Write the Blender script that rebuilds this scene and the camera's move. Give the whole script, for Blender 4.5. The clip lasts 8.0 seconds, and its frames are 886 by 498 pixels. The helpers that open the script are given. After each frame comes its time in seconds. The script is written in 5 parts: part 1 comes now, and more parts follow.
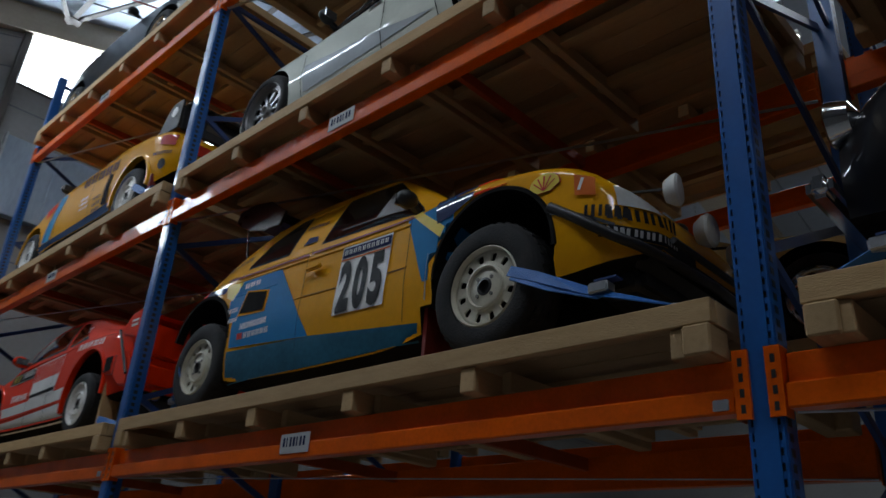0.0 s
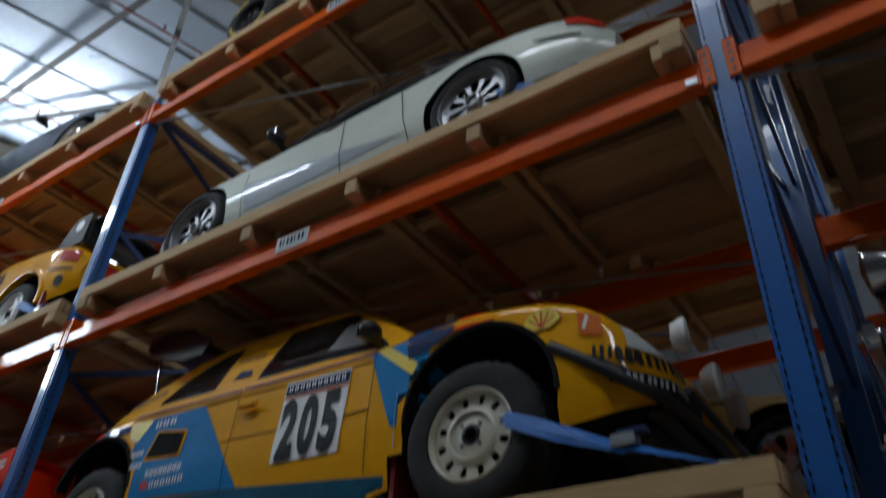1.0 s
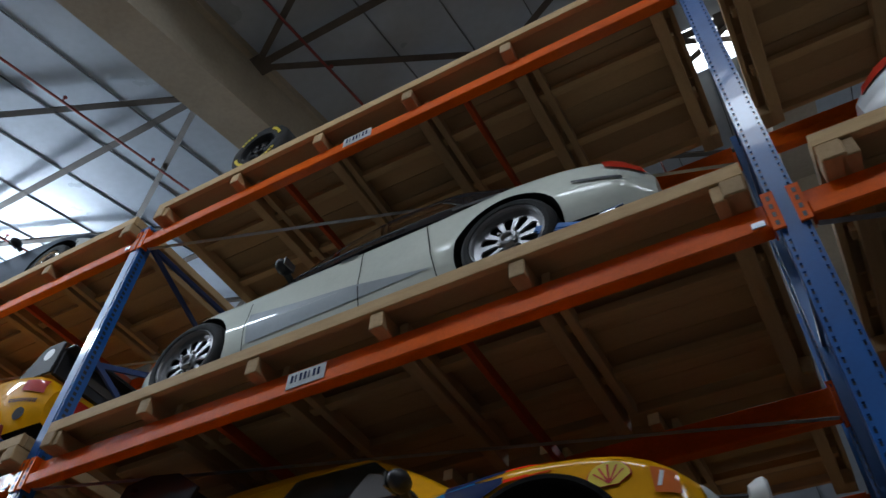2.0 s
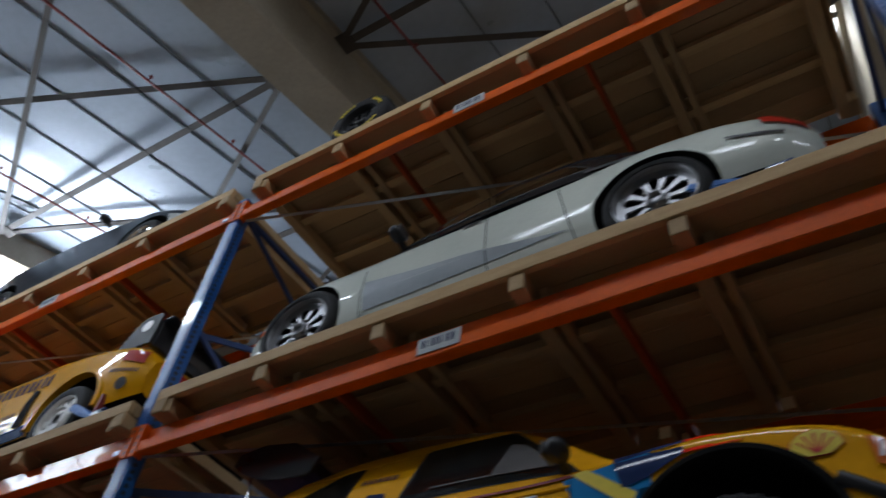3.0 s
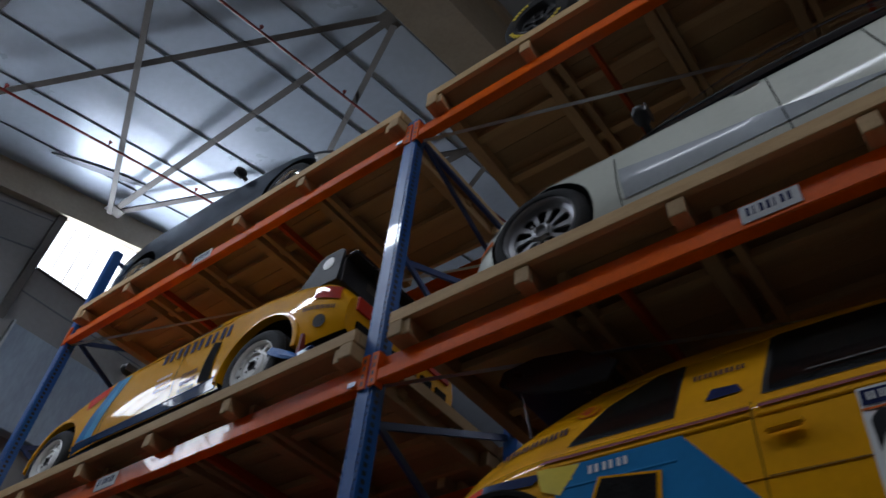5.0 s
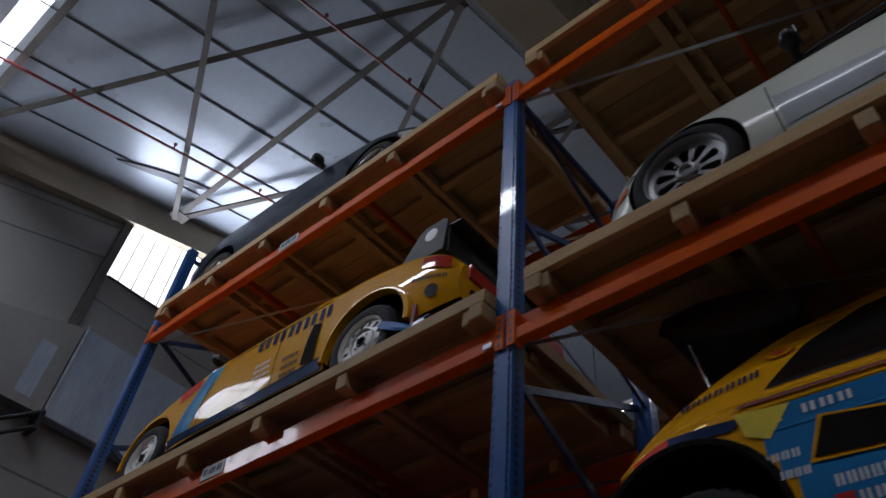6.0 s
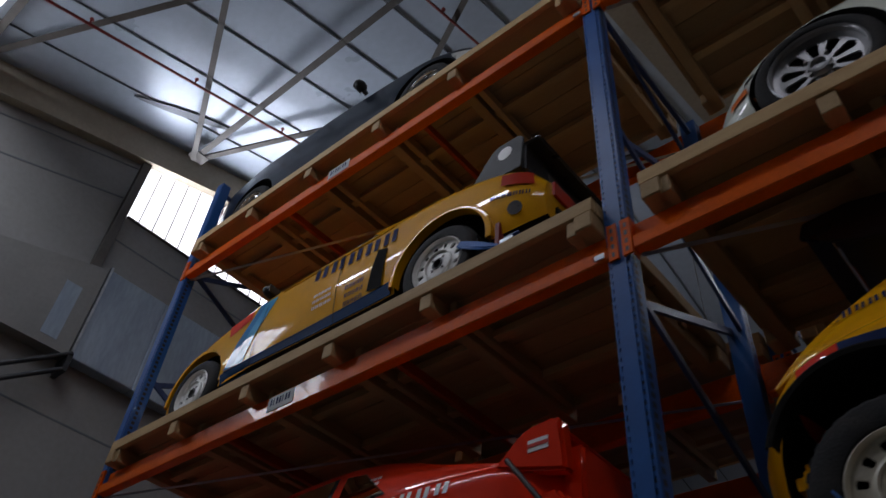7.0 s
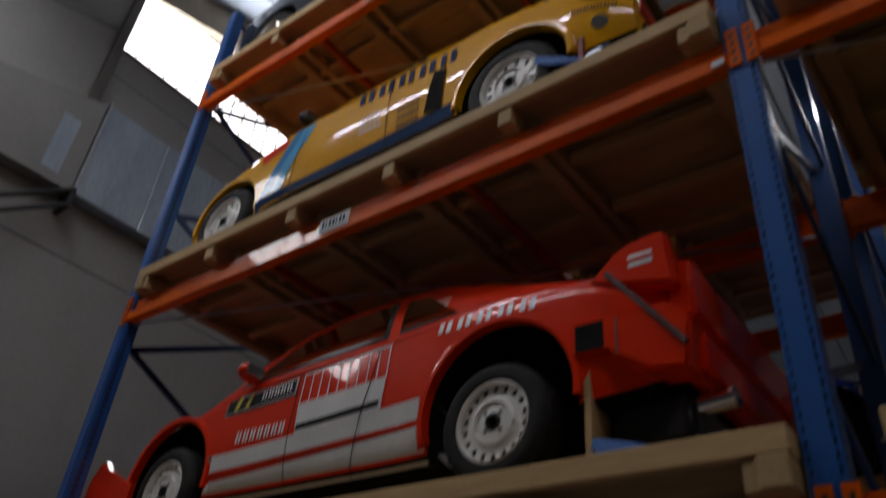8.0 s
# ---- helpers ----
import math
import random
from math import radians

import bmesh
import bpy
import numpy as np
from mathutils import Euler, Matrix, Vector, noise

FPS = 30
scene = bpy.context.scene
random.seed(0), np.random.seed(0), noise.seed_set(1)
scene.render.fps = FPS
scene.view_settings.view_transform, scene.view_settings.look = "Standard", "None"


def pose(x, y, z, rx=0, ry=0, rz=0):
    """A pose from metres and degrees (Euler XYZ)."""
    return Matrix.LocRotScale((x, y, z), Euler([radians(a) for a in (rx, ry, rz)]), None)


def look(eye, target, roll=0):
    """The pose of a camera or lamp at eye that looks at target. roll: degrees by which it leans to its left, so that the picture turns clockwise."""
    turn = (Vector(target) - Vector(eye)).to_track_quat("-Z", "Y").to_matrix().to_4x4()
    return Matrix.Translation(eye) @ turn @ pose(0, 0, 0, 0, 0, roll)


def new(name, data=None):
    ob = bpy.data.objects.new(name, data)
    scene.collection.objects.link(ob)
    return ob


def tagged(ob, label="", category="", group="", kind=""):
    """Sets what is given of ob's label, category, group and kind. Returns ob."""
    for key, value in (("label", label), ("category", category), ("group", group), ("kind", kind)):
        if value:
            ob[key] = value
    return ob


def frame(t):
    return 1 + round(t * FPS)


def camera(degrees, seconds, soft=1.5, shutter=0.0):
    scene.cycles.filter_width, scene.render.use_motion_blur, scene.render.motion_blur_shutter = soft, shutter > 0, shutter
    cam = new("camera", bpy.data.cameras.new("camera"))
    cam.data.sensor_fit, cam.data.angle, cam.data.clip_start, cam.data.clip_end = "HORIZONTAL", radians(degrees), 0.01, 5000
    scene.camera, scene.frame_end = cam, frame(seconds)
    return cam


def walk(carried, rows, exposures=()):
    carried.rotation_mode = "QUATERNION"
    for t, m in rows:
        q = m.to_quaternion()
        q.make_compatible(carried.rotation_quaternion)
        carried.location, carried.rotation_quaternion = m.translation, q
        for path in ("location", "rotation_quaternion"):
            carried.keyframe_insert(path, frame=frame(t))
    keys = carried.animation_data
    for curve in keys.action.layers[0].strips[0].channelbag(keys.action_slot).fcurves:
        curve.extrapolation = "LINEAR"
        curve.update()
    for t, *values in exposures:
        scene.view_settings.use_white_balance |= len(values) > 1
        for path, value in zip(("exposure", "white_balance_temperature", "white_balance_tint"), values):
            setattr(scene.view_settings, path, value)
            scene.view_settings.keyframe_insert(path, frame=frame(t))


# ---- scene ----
cam = camera(60.1, 8.0, shutter=0.5)
PATH = [
    (0, (0.974, -0.086, 1.69), (-0.319, 1.202, 2.508), 4.2),
    (0.5, (0.622, -0.087, 1.695), (-0.523, 1.273, 2.612), 3.4),
    (1, (0.31, -0.056, 1.797), (-0.638, 1.255, 2.973), 3.1),
    (1.5, (0.036, -0.072, 1.855), (-0.739, 1.111, 3.27), 2.3),
    (1.7, (-0.078, -0.08, 1.867), (-0.796, 1.073, 3.335), 2.8),
    (2.8, (-0.668, -0.015, 1.929), (-1.4, 1.106, 3.415), 4.8),
    (3, (-0.836, -0.025, 1.908), (-1.652, 1.056, 3.38), 7.8),
    (3.5, (-1.217, -0.072, 1.906), (-2.112, 1.068, 3.284), 6.1),
    (4, (-1.541, -0.038, 1.899), (-2.467, 1.073, 3.28), 5.4),
    (4.5, (-1.882, -0.02, 1.901), (-2.817, 1.042, 3.314), 6.3),
    (4.7, (-2.066, -0.051, 1.905), (-2.99, 1.012, 3.325), 6.3),
    (6, (-3.059, -0.005, 1.849), (-4.048, 0.962, 3.293), 6.7),
    (6.5, (-3.432, -0.096, 1.854), (-4.437, 0.921, 3.253), 5.6),
    (7, (-3.787, -0.073, 1.84), (-4.804, 0.97, 3.21), 5.6),
    (7.5, (-4.14, -0.073, 1.794), (-5.155, 1.016, 3.13), 6.0),
    (8, (-4.546, -0.099, 1.694), (-5.611, 1.158, 2.828), 5.4),
]
walk(cam, [(t, look(eye, target, roll)) for t, eye, target, roll in PATH],
     [(0, 0.05, 6400, 12), (1, 0.33, 6350, 11), (1.5, 0.37, 6250, 11), (3, 0.12, 6350, 14), (4.5, -0.25, 6350, 15), (6, -0.72, 6600, 21), (6.5, -0.85, 6650, 21), (7, -0.75, 6750, 21), (7.5, -0.65, 6950, 21), (8, -0.35, 7350, 21)])

# ---- light ----
world = bpy.data.worlds.new("sky")
scene.world = world
world.use_nodes = True
wn = world.node_tree.nodes
sky = wn.new("ShaderNodeTexSky")
sky.sky_type = 'NISHITA'
sky.sun_disc = False
sky.sun_elevation, sky.sun_rotation = radians(38), radians(250)
world.node_tree.links.new(sky.outputs[0], wn["Background"].inputs[0])
wn["Background"].inputs[1].default_value = 0.12


def area_lamp(name, x, y, z, rx, ry, rz, sx, sy, watts, color):
    d = bpy.data.lights.new(name, 'AREA')
    d.shape, d.size, d.size_y, d.energy, d.color = 'RECTANGLE', sx, sy, watts, color
    ob = new(name, d)
    ob.matrix_world = pose(x, y, z, rx, ry, rz)
    return ob


COOL = (0.75, 0.88, 1.0)
# the pitched roof: it rises over the racks to a ridge and falls again
PITCH, RIDGE = 0.275, 9.0


def roof_z(y):
    return 11.35 + PITCH * (min(y, 2 * RIDGE - y) - 3.1)


# daylight that enters through the roof lights and the strip window: x, y, width, depth, watts
# Second, third and last two are unseen, added to light aisle and hall
ROOF_LIGHTS = [(-9.4, -0.49, 5.0, 0.28, 170), (-1.2, -1.05, 6.6, 1.1, 88), (7.0, -1.05, 6.6, 1.1, 88),
               (-0.2, 6.2, 2.4, 0.9, 50),
               (3.0, 11.6, 5.0, 0.5, 110), (-3.7, 11.6, 3.0, 0.5, 110)]
for rx_, ry_, rw_, rd_, rp_ in ROOF_LIGHTS:
    if rp_:
        area_lamp("roof_light_daylight", rx_, ry_, roof_z(ry_) - 0.04, 15.4 if ry_ < RIDGE else -15.4, 0, 0, rw_, max(0.25, rd_ * 0.4), rp_, COOL)
area_lamp("strip_window_daylight", -12.98, 4.66, 10.05, 0, -90, 0, 0.9, 4.1, 260, COOL)

# ---- materials ----


def material(name, color, rough=0.5, metal=0.0, vary=0.15, scale=6.0, grain=40.0, bump=0.1, coat=0.0,
             stretch=(1, 1, 1), dark=None, rand=0.0, spec=0.5, space="Object"):
    m = bpy.data.materials.new(name)
    m.use_nodes = True
    n, l = m.node_tree.nodes, m.node_tree.links
    b = n["Principled BSDF"]
    tc = n.new("ShaderNodeTexCoord")
    mp = n.new("ShaderNodeMapping")
    mp.inputs["Scale"].default_value = stretch
    l.new(tc.outputs[space], mp.inputs[0])
    big = n.new("ShaderNodeTexNoise")
    big.inputs["Scale"].default_value, big.inputs["Detail"].default_value = scale, 6
    l.new(mp.outputs[0], big.inputs["Vector"])
    fine = n.new("ShaderNodeTexNoise")
    fine.inputs["Scale"].default_value, fine.inputs["Detail"].default_value = grain, 4
    l.new(mp.outputs[0], fine.inputs["Vector"])
    mix = n.new("ShaderNodeMix")
    mix.data_type = 'RGBA'
    mix.inputs["A"].default_value = (*color, 1)
    mix.inputs["B"].default_value = (*(dark or [c * 0.55 for c in color]), 1)
    ramp = n.new("ShaderNodeMapRange")
    ramp.inputs["From Min"].default_value, ramp.inputs["From Max"].default_value = 0.42, 0.72
    ramp.inputs["To Max"].default_value = min(1.0, vary * 3)
    l.new(big.outputs[0], ramp.inputs[0])
    l.new(ramp.outputs[0], mix.inputs["Factor"])
    out = mix.outputs["Result"]
    hsv = n.new("ShaderNodeHueSaturation")
    val = n.new("ShaderNodeMapRange")
    val.inputs["To Min"].default_value, val.inputs["To Max"].default_value = 1 - vary, 1 + vary
    l.new(fine.outputs[0], val.inputs[0])
    if rand:
        info = n.new("ShaderNodeObjectInfo")
        rr = n.new("ShaderNodeMapRange")
        rr.inputs["To Min"].default_value, rr.inputs["To Max"].default_value = 1 - rand, 1 + rand
        l.new(info.outputs["Random"], rr.inputs[0])
        mul = n.new("ShaderNodeMath")
        mul.operation = 'MULTIPLY'
        l.new(val.outputs[0], mul.inputs[0])
        l.new(rr.outputs[0], mul.inputs[1])
        l.new(mul.outputs[0], hsv.inputs["Value"])
    else:
        l.new(val.outputs[0], hsv.inputs["Value"])
    l.new(out, hsv.inputs["Color"])
    l.new(hsv.outputs[0], b.inputs["Base Color"])
    rg = n.new("ShaderNodeMapRange")
    rg.inputs["To Min"].default_value, rg.inputs["To Max"].default_value = max(0.03, rough - 0.1), min(1, rough + 0.12)
    l.new(big.outputs[0], rg.inputs[0])
    l.new(rg.outputs[0], b.inputs["Roughness"])
    b.inputs["Metallic"].default_value = metal
    b.inputs["Specular IOR Level"].default_value = spec
    if coat:
        b.inputs["Coat Weight"].default_value, b.inputs["Coat Roughness"].default_value = coat, 0.035
    if bump:
        bp = n.new("ShaderNodeBump")
        bp.inputs["Strength"].default_value, bp.inputs["Distance"].default_value = bump, 0.01
        l.new(fine.outputs[0], bp.inputs["Height"])
        l.new(bp.outputs[0], b.inputs["Normal"])
    return m


def paint(name, color, dirt=0.08, metal=0.0, rough=0.3):
    return material(name, color, rough + 0.15, metal, dirt, 2.5, 30, 0.006, coat=0.65, spec=0.05)


M = {}
M["blue_post"] = material("blue rack paint", (0.008, 0.10, 0.35), 0.35, 0, 0.14, 3, 60, 0.04, coat=0.5)
M["blue_dark"] = material("blue brace paint", (0.012, 0.04, 0.15), 0.45, 0, 0.12, 3, 60, 0.05)
M["orange"] = material("orange beam paint", (0.80, 0.115, 0.0), 0.36, 0, 0.16, 3, 50, 0.02, coat=0.4, spec=0.1)
M["tag"] = material("grey label film", (0.50, 0.50, 0.50), 0.5, 0, 0.12, 6, 50, 0.03, spec=0.2)
M["casing"] = material("beige sheet metal", (0.22, 0.213, 0.2), 0.6, 0, 0.12, 1.2, 20, 0.06)
M["zinc"] = material("galvanised steel", (0.55, 0.57, 0.6), 0.35, 0.9, 0.2, 8, 40, 0.05)
M["pine"] = material("sawn pine", (0.50, 0.32, 0.14), 0.7, 0, 0.16, 3, 30, 0.3, stretch=(1.2, 9, 9), dark=(0.36, 0.21, 0.085), rand=0.16)
M["pine_y"] = material("sawn pine joist", (0.43, 0.275, 0.125), 0.72, 0, 0.16, 3, 30, 0.3, stretch=(9, 1.2, 9), dark=(0.33, 0.2, 0.085), rand=0.16)
M["ply"] = material("deck board", (0.42, 0.26, 0.115), 0.75, 0, 0.18, 2, 26, 0.3, stretch=(1.0, 7, 7), dark=(0.38, 0.225, 0.10), rand=0.2)
M["yellow"] = paint("rally yellow paint", (0.78, 0.345, 0.0))
M["blue"] = paint("rally blue paint", (0.012, 0.20, 0.46))
M["sky_blue"] = paint("light blue paint", (0.06, 0.36, 0.62))
M["navy"] = paint("navy paint", (0.01, 0.025, 0.09))
M["teal"] = paint("dusty sill blue paint", (0.02, 0.12, 0.20), 0.3, 0, 0.4)
M["red"] = paint("rally red paint", (0.78, 0.028, 0.0), 0.06)
M["maroon"] = material("dark red mud flap", (0.22, 0.02, 0.012), 0.6, 0, 0.15, 5, 40, 0.1)
M["silver"] = paint("silver metallic paint", (0.50, 0.515, 0.45), 0.06, 0.3, 0.4)
M["plate_grey"] = material("grey end plate", (0.018, 0.018, 0.018), 0.6, 0, 0.12, 5, 40, 0.03)
M["silver_white"] = paint("pale silver paint", (0.62, 0.63, 0.63), 0.06, 0.4, 0.3)
M["slate"] = paint("dark blue grey metallic paint", (0.008, 0.013, 0.022), 0.1, 0.2, 0.2)
M["black_paint"] = paint("black paint", (0.01, 0.01, 0.012), 0.1)
M["tan"] = paint("tan paint", (0.52, 0.36, 0.14))
M["sill_blue"] = paint("dark blue sill paint", (0.006, 0.045, 0.13))
M["deep_blue"] = paint("deep blue paint", (0.01, 0.04, 0.26))
M["white"] = paint("white paint", (0.74, 0.73, 0.70), 0.1)
M["decal_white"] = material("white decal film", (0.78, 0.77, 0.74), 0.4, 0, 0.06, 5, 40, 0.02)
M["decal_black"] = material("black decal film", (0.010, 0.010, 0.012), 0.5, 0, 0.1, 5, 40, 0.02, spec=0.15)
M["decal_navy"] = material("navy decal film", (0.008, 0.015, 0.07), 0.65, 0, 0.1, 5, 40, 0.02, spec=0.1)
M["decal_red"] = material("red decal film", (0.6, 0.03, 0.02), 0.35, 0, 0.1, 5, 40, 0.02)
M["decal_yellow"] = material("yellow decal film", (0.82, 0.62, 0.06), 0.35, 0, 0.1, 5, 40, 0.02)
M["rubber"] = material("tyre rubber", (0.012, 0.012, 0.013), 0.75, 0, 0.3, 10, 90, 0.4, dark=(0.028, 0.025, 0.023), spec=0.25)
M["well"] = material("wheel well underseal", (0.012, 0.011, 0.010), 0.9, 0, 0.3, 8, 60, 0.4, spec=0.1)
M["black"] = material("black plastic", (0.016, 0.016, 0.018), 0.45, 0, 0.15, 8, 80, 0.15)
M["carbon"] = material("black composite panel", (0.014, 0.014, 0.016), 0.3, 0, 0.15, 8, 120, 0.05, coat=0.5)
M["rim_white"] = material("cream painted rim", (0.60, 0.57, 0.47), 0.36, 0.0, 0.16, 8, 60, 0.05, dark=(0.42, 0.37, 0.27))
M["rim_bright"] = material("white painted rim", (0.80, 0.79, 0.76), 0.4, 0.0, 0.1, 8, 60, 0.05, dark=(0.58, 0.55, 0.5))
M["rim_silver"] = material("polished alloy rim", (0.27, 0.27, 0.28), 0.35, 0.55, 0.12, 8, 60, 0.05)
M["pane_grey"] = material("scratched acrylic", (0.06, 0.056, 0.054), 0.3, 0, 0.2, 6, 50, 0.03, coat=0.4)
M["steel"] = material("brake disc steel", (0.2, 0.19, 0.18), 0.5, 0.8, 0.2, 9, 60, 0.05)
M["chrome"] = material("chrome", (0.75, 0.76, 0.78), 0.1, 1.0, 0.04, 5, 40, 0.0)
M["strap"] = material("blue polyester webbing", (0.004, 0.12, 0.42), 0.45, 0, 0.14, 12, 220, 0.35)
M["lamp_red"] = paint("red lamp lens", (0.5, 0.03, 0.012))
M["lamp_orange"] = paint("orange lamp lens", (0.7, 0.16, 0.03))
M["lamp_clear"] = paint("clear lamp lens", (0.55, 0.55, 0.52), 0.15)
M["unlit"] = material("dark unlit fill", (0.012, 0.012, 0.012), 0.85, 0, 0.2, 5, 40, 0.1)
M["wall"] = material("precast concrete wall", (0.27, 0.262, 0.25), 0.85, 0, 0.12, 0.9, 14, 0.25, dark=(0.19, 0.183, 0.173), space="Object")
M["wall_dark"] = material("dark wall to cut bounce", (0.13, 0.13, 0.13), 0.85, 0, 0.12, 0.9, 14, 0.25)
M["beam_concrete"] = material("tan concrete girder", (0.42, 0.36, 0.27), 0.8, 0, 0.14, 1.4, 18, 0.25, dark=(0.29, 0.24, 0.17))
M["roof"] = material("white roof panel", (0.42, 0.48, 0.55), 0.3, 0.1, 0.1, 0.7, 9, 0.03, dark=(0.33, 0.38, 0.45), spec=0.5)
M["seam"] = material("roof seam strip", (0.14, 0.15, 0.165), 0.5, 0.3, 0.15, 3, 30, 0.1)
M["strut"] = material("grey painted steel", (0.085, 0.073, 0.062), 0.6, 0.0, 0.2, 3, 30, 0.1)
M["pipe"] = material("red sprinkler pipe", (0.22, 0.025, 0.02), 0.45, 0, 0.15, 5, 40, 0.05)
M["duct"] = material("galvanised duct sheet", (0.36, 0.42, 0.48), 0.45, 0.45, 0.22, 1.6, 22, 0.12, stretch=(1, 1, 0.25), dark=(0.2, 0.25, 0.32))
M["floor"] = material("sealed concrete floor", (0.26, 0.25, 0.236), 0.45, 0, 0.14, 0.8, 20, 0.1)


def glass_material(name, tint, rough=0.02):
    m = bpy.data.materials.new(name)
    m.use_nodes = True
    b = m.node_tree.nodes["Principled BSDF"]
    b.inputs["Base Color"].default_value = (*tint, 1)
    b.inputs["Roughness"].default_value, b.inputs["IOR"].default_value = rough, 1.45
    b.inputs["Transmission Weight"].default_value = 1.0
    return m


def glow_material(name, color, strength):
    m = bpy.data.materials.new(name)
    m.use_nodes = True
    b = m.node_tree.nodes["Principled BSDF"]
    b.inputs["Base Color"].default_value = (0.8, 0.8, 0.8, 1)
    b.inputs["Emission Color"].default_value = (*color, 1)
    b.inputs["Emission Strength"].default_value = strength
    return m


M["glass"] = glass_material("car window glass", (0.55, 0.58, 0.58))
M["daylight"] = glow_material("bright overcast day behind", (0.86, 0.93, 1.0), 4.2)
M["strong_daylight"] = glow_material("sky glow raised for reflections", (0.80, 0.92, 1.0), 16.0)
M["tube"] = glow_material("lit fluorescent tube", (0.95, 0.97, 1.0), 30.0)

# ---- mesh helpers ----


def box_bm(bm, x0, x1, y0, y1, z0, z1, bevel=0.0):
    g = bmesh.ops.create_cube(bm, size=1.0, matrix=Matrix.LocRotScale(
        ((x0 + x1) / 2, (y0 + y1) / 2, (z0 + z1) / 2), None, (x1 - x0, y1 - y0, z1 - z0)))
    if bevel:
        es = list({e for v in g["verts"] for e in v.link_edges})
        bmesh.ops.bevel(bm, geom=es, offset=bevel, segments=1, affect='EDGES')
    return bm


def box(x0, x1, y0, y1, z0, z1, bevel=0.0):
    return box_bm(bmesh.new(), x0, x1, y0, y1, z0, z1, bevel)


def mesh_of(name, bm, mat, smooth=False):
    me = bpy.data.meshes.new(name)
    if smooth:
        for f in bm.faces:
            f.smooth = True
    bm.to_mesh(me)
    bm.free()
    for m in (mat if isinstance(mat, (list, tuple)) else [mat]):
        me.materials.append(m)
    if smooth:
        me.set_sharp_from_angle(angle=radians(38))
    return me


def part(name, bm, mat, parent, label="", smooth=False):
    ob = new(name, mesh_of(name, bm, mat, smooth))
    ob.parent = parent
    return tagged(ob, label)


def share(name, me, parent, m=None, label=""):
    ob = new(name, me)
    ob.parent = parent
    if m is not None:
        ob.matrix_local = m
    return tagged(ob, label)


def thing(name, x, y, z, label, category, group="", rz=0.0, kind=""):
    ob = new(name)
    ob.empty_display_size = 0.1
    ob.matrix_world = pose(x, y, z, 0, 0, rz)
    return tagged(ob, label, category, group, kind)


def structure(name, bm, mat, label, category=""):
    return tagged(new(name, mesh_of(name, bm, mat)), label, category or name.split("_")[0], "", "structure")


def rod_bm(bm, a, b, r, n=8):
    a, b = Vector(a), Vector(b)
    d = b - a
    m = Matrix.Translation((a + b) / 2) @ d.to_track_quat("Z", "Y").to_matrix().to_4x4()
    bmesh.ops.create_cone(bm, cap_ends=True, segments=n, radius1=r, radius2=r, depth=d.length, matrix=m)
    return bm


def bar_bm(bm, a, b, w, t):
    """A flat bar of width w and thickness t between two points."""
    a, b = Vector(a), Vector(b)
    d = b - a
    m = Matrix.Translation((a + b) / 2) @ d.to_track_quat("Z", "Y").to_matrix().to_4x4()
    bmesh.ops.create_cube(bm, size=1.0, matrix=m @ Matrix.Diagonal((w, t, d.length, 1)))
    return bm


def tube(pts, r, n=8):
    """One bent round bar through points."""
    bm, rings = bmesh.new(), []
    P = [Vector(p) for p in pts]
    for k, p in enumerate(P):
        t = (P[min(k + 1, len(P) - 1)] - P[max(k - 1, 0)]).normalized()
        a = t.cross(Vector((0, 0, 1)))
        a = a.normalized() if a.length > 1e-3 else Vector((1, 0, 0))
        b = t.cross(a)
        rings.append([bm.verts.new(p + (a * math.cos(2 * math.pi * j / n) + b * math.sin(2 * math.pi * j / n)) * r) for j in range(n)])
    for u, v in zip(rings, rings[1:]):
        for j in range(n):
            bm.faces.new((u[j], u[(j + 1) % n], v[(j + 1) % n], v[j]))
    bm.faces.new(rings[0])
    bm.faces.new(list(reversed(rings[-1])))
    bmesh.ops.recalc_face_normals(bm, faces=bm.faces)
    return bm


def lathe(bm, prof, n=40, mat=0):
    """Turns a profile of (radius, y) about the y axis."""
    rings = []
    for r, y in prof:
        rings.append([bm.verts.new((r * math.cos(2 * math.pi * k / n), y, r * math.sin(2 * math.pi * k / n))) for k in range(n)])
    for a, b in zip(rings, rings[1:]):
        for k in range(n):
            f = bm.faces.new((a[k], a[(k + 1) % n], b[(k + 1) % n], b[k]))
            f.material_index = mat
    return rings


# ---- the hall ----
LEVELS = [2.52, 4.69, 7.08]      # beam tops
DECK = [2.733, 4.903, 7.293]        # pallet tops
POSTS = [-10.03, -5.08, -0.04, 4.98]
FRONT, REAR = 2.5, 4.12
BACK_FRONT, BACK_REAR = 4.85, 6.47
BACK_UP = 0.57                   # the rear rack's levels lie higher

structure("floor", box(-13.2, 24, -9, 22, -0.2, 0), M["floor"], "grey sealed concrete warehouse floor")
WALL_X = -12.85


def under_roof(bm):
    """Lifts all that stands at the eaves' height of 11.35 m to the pitched roof."""
    for v in bm.verts:
        if v.co.z > 11.2:
            v.co.z += roof_z(v.co.y) - 11.35
    return bm


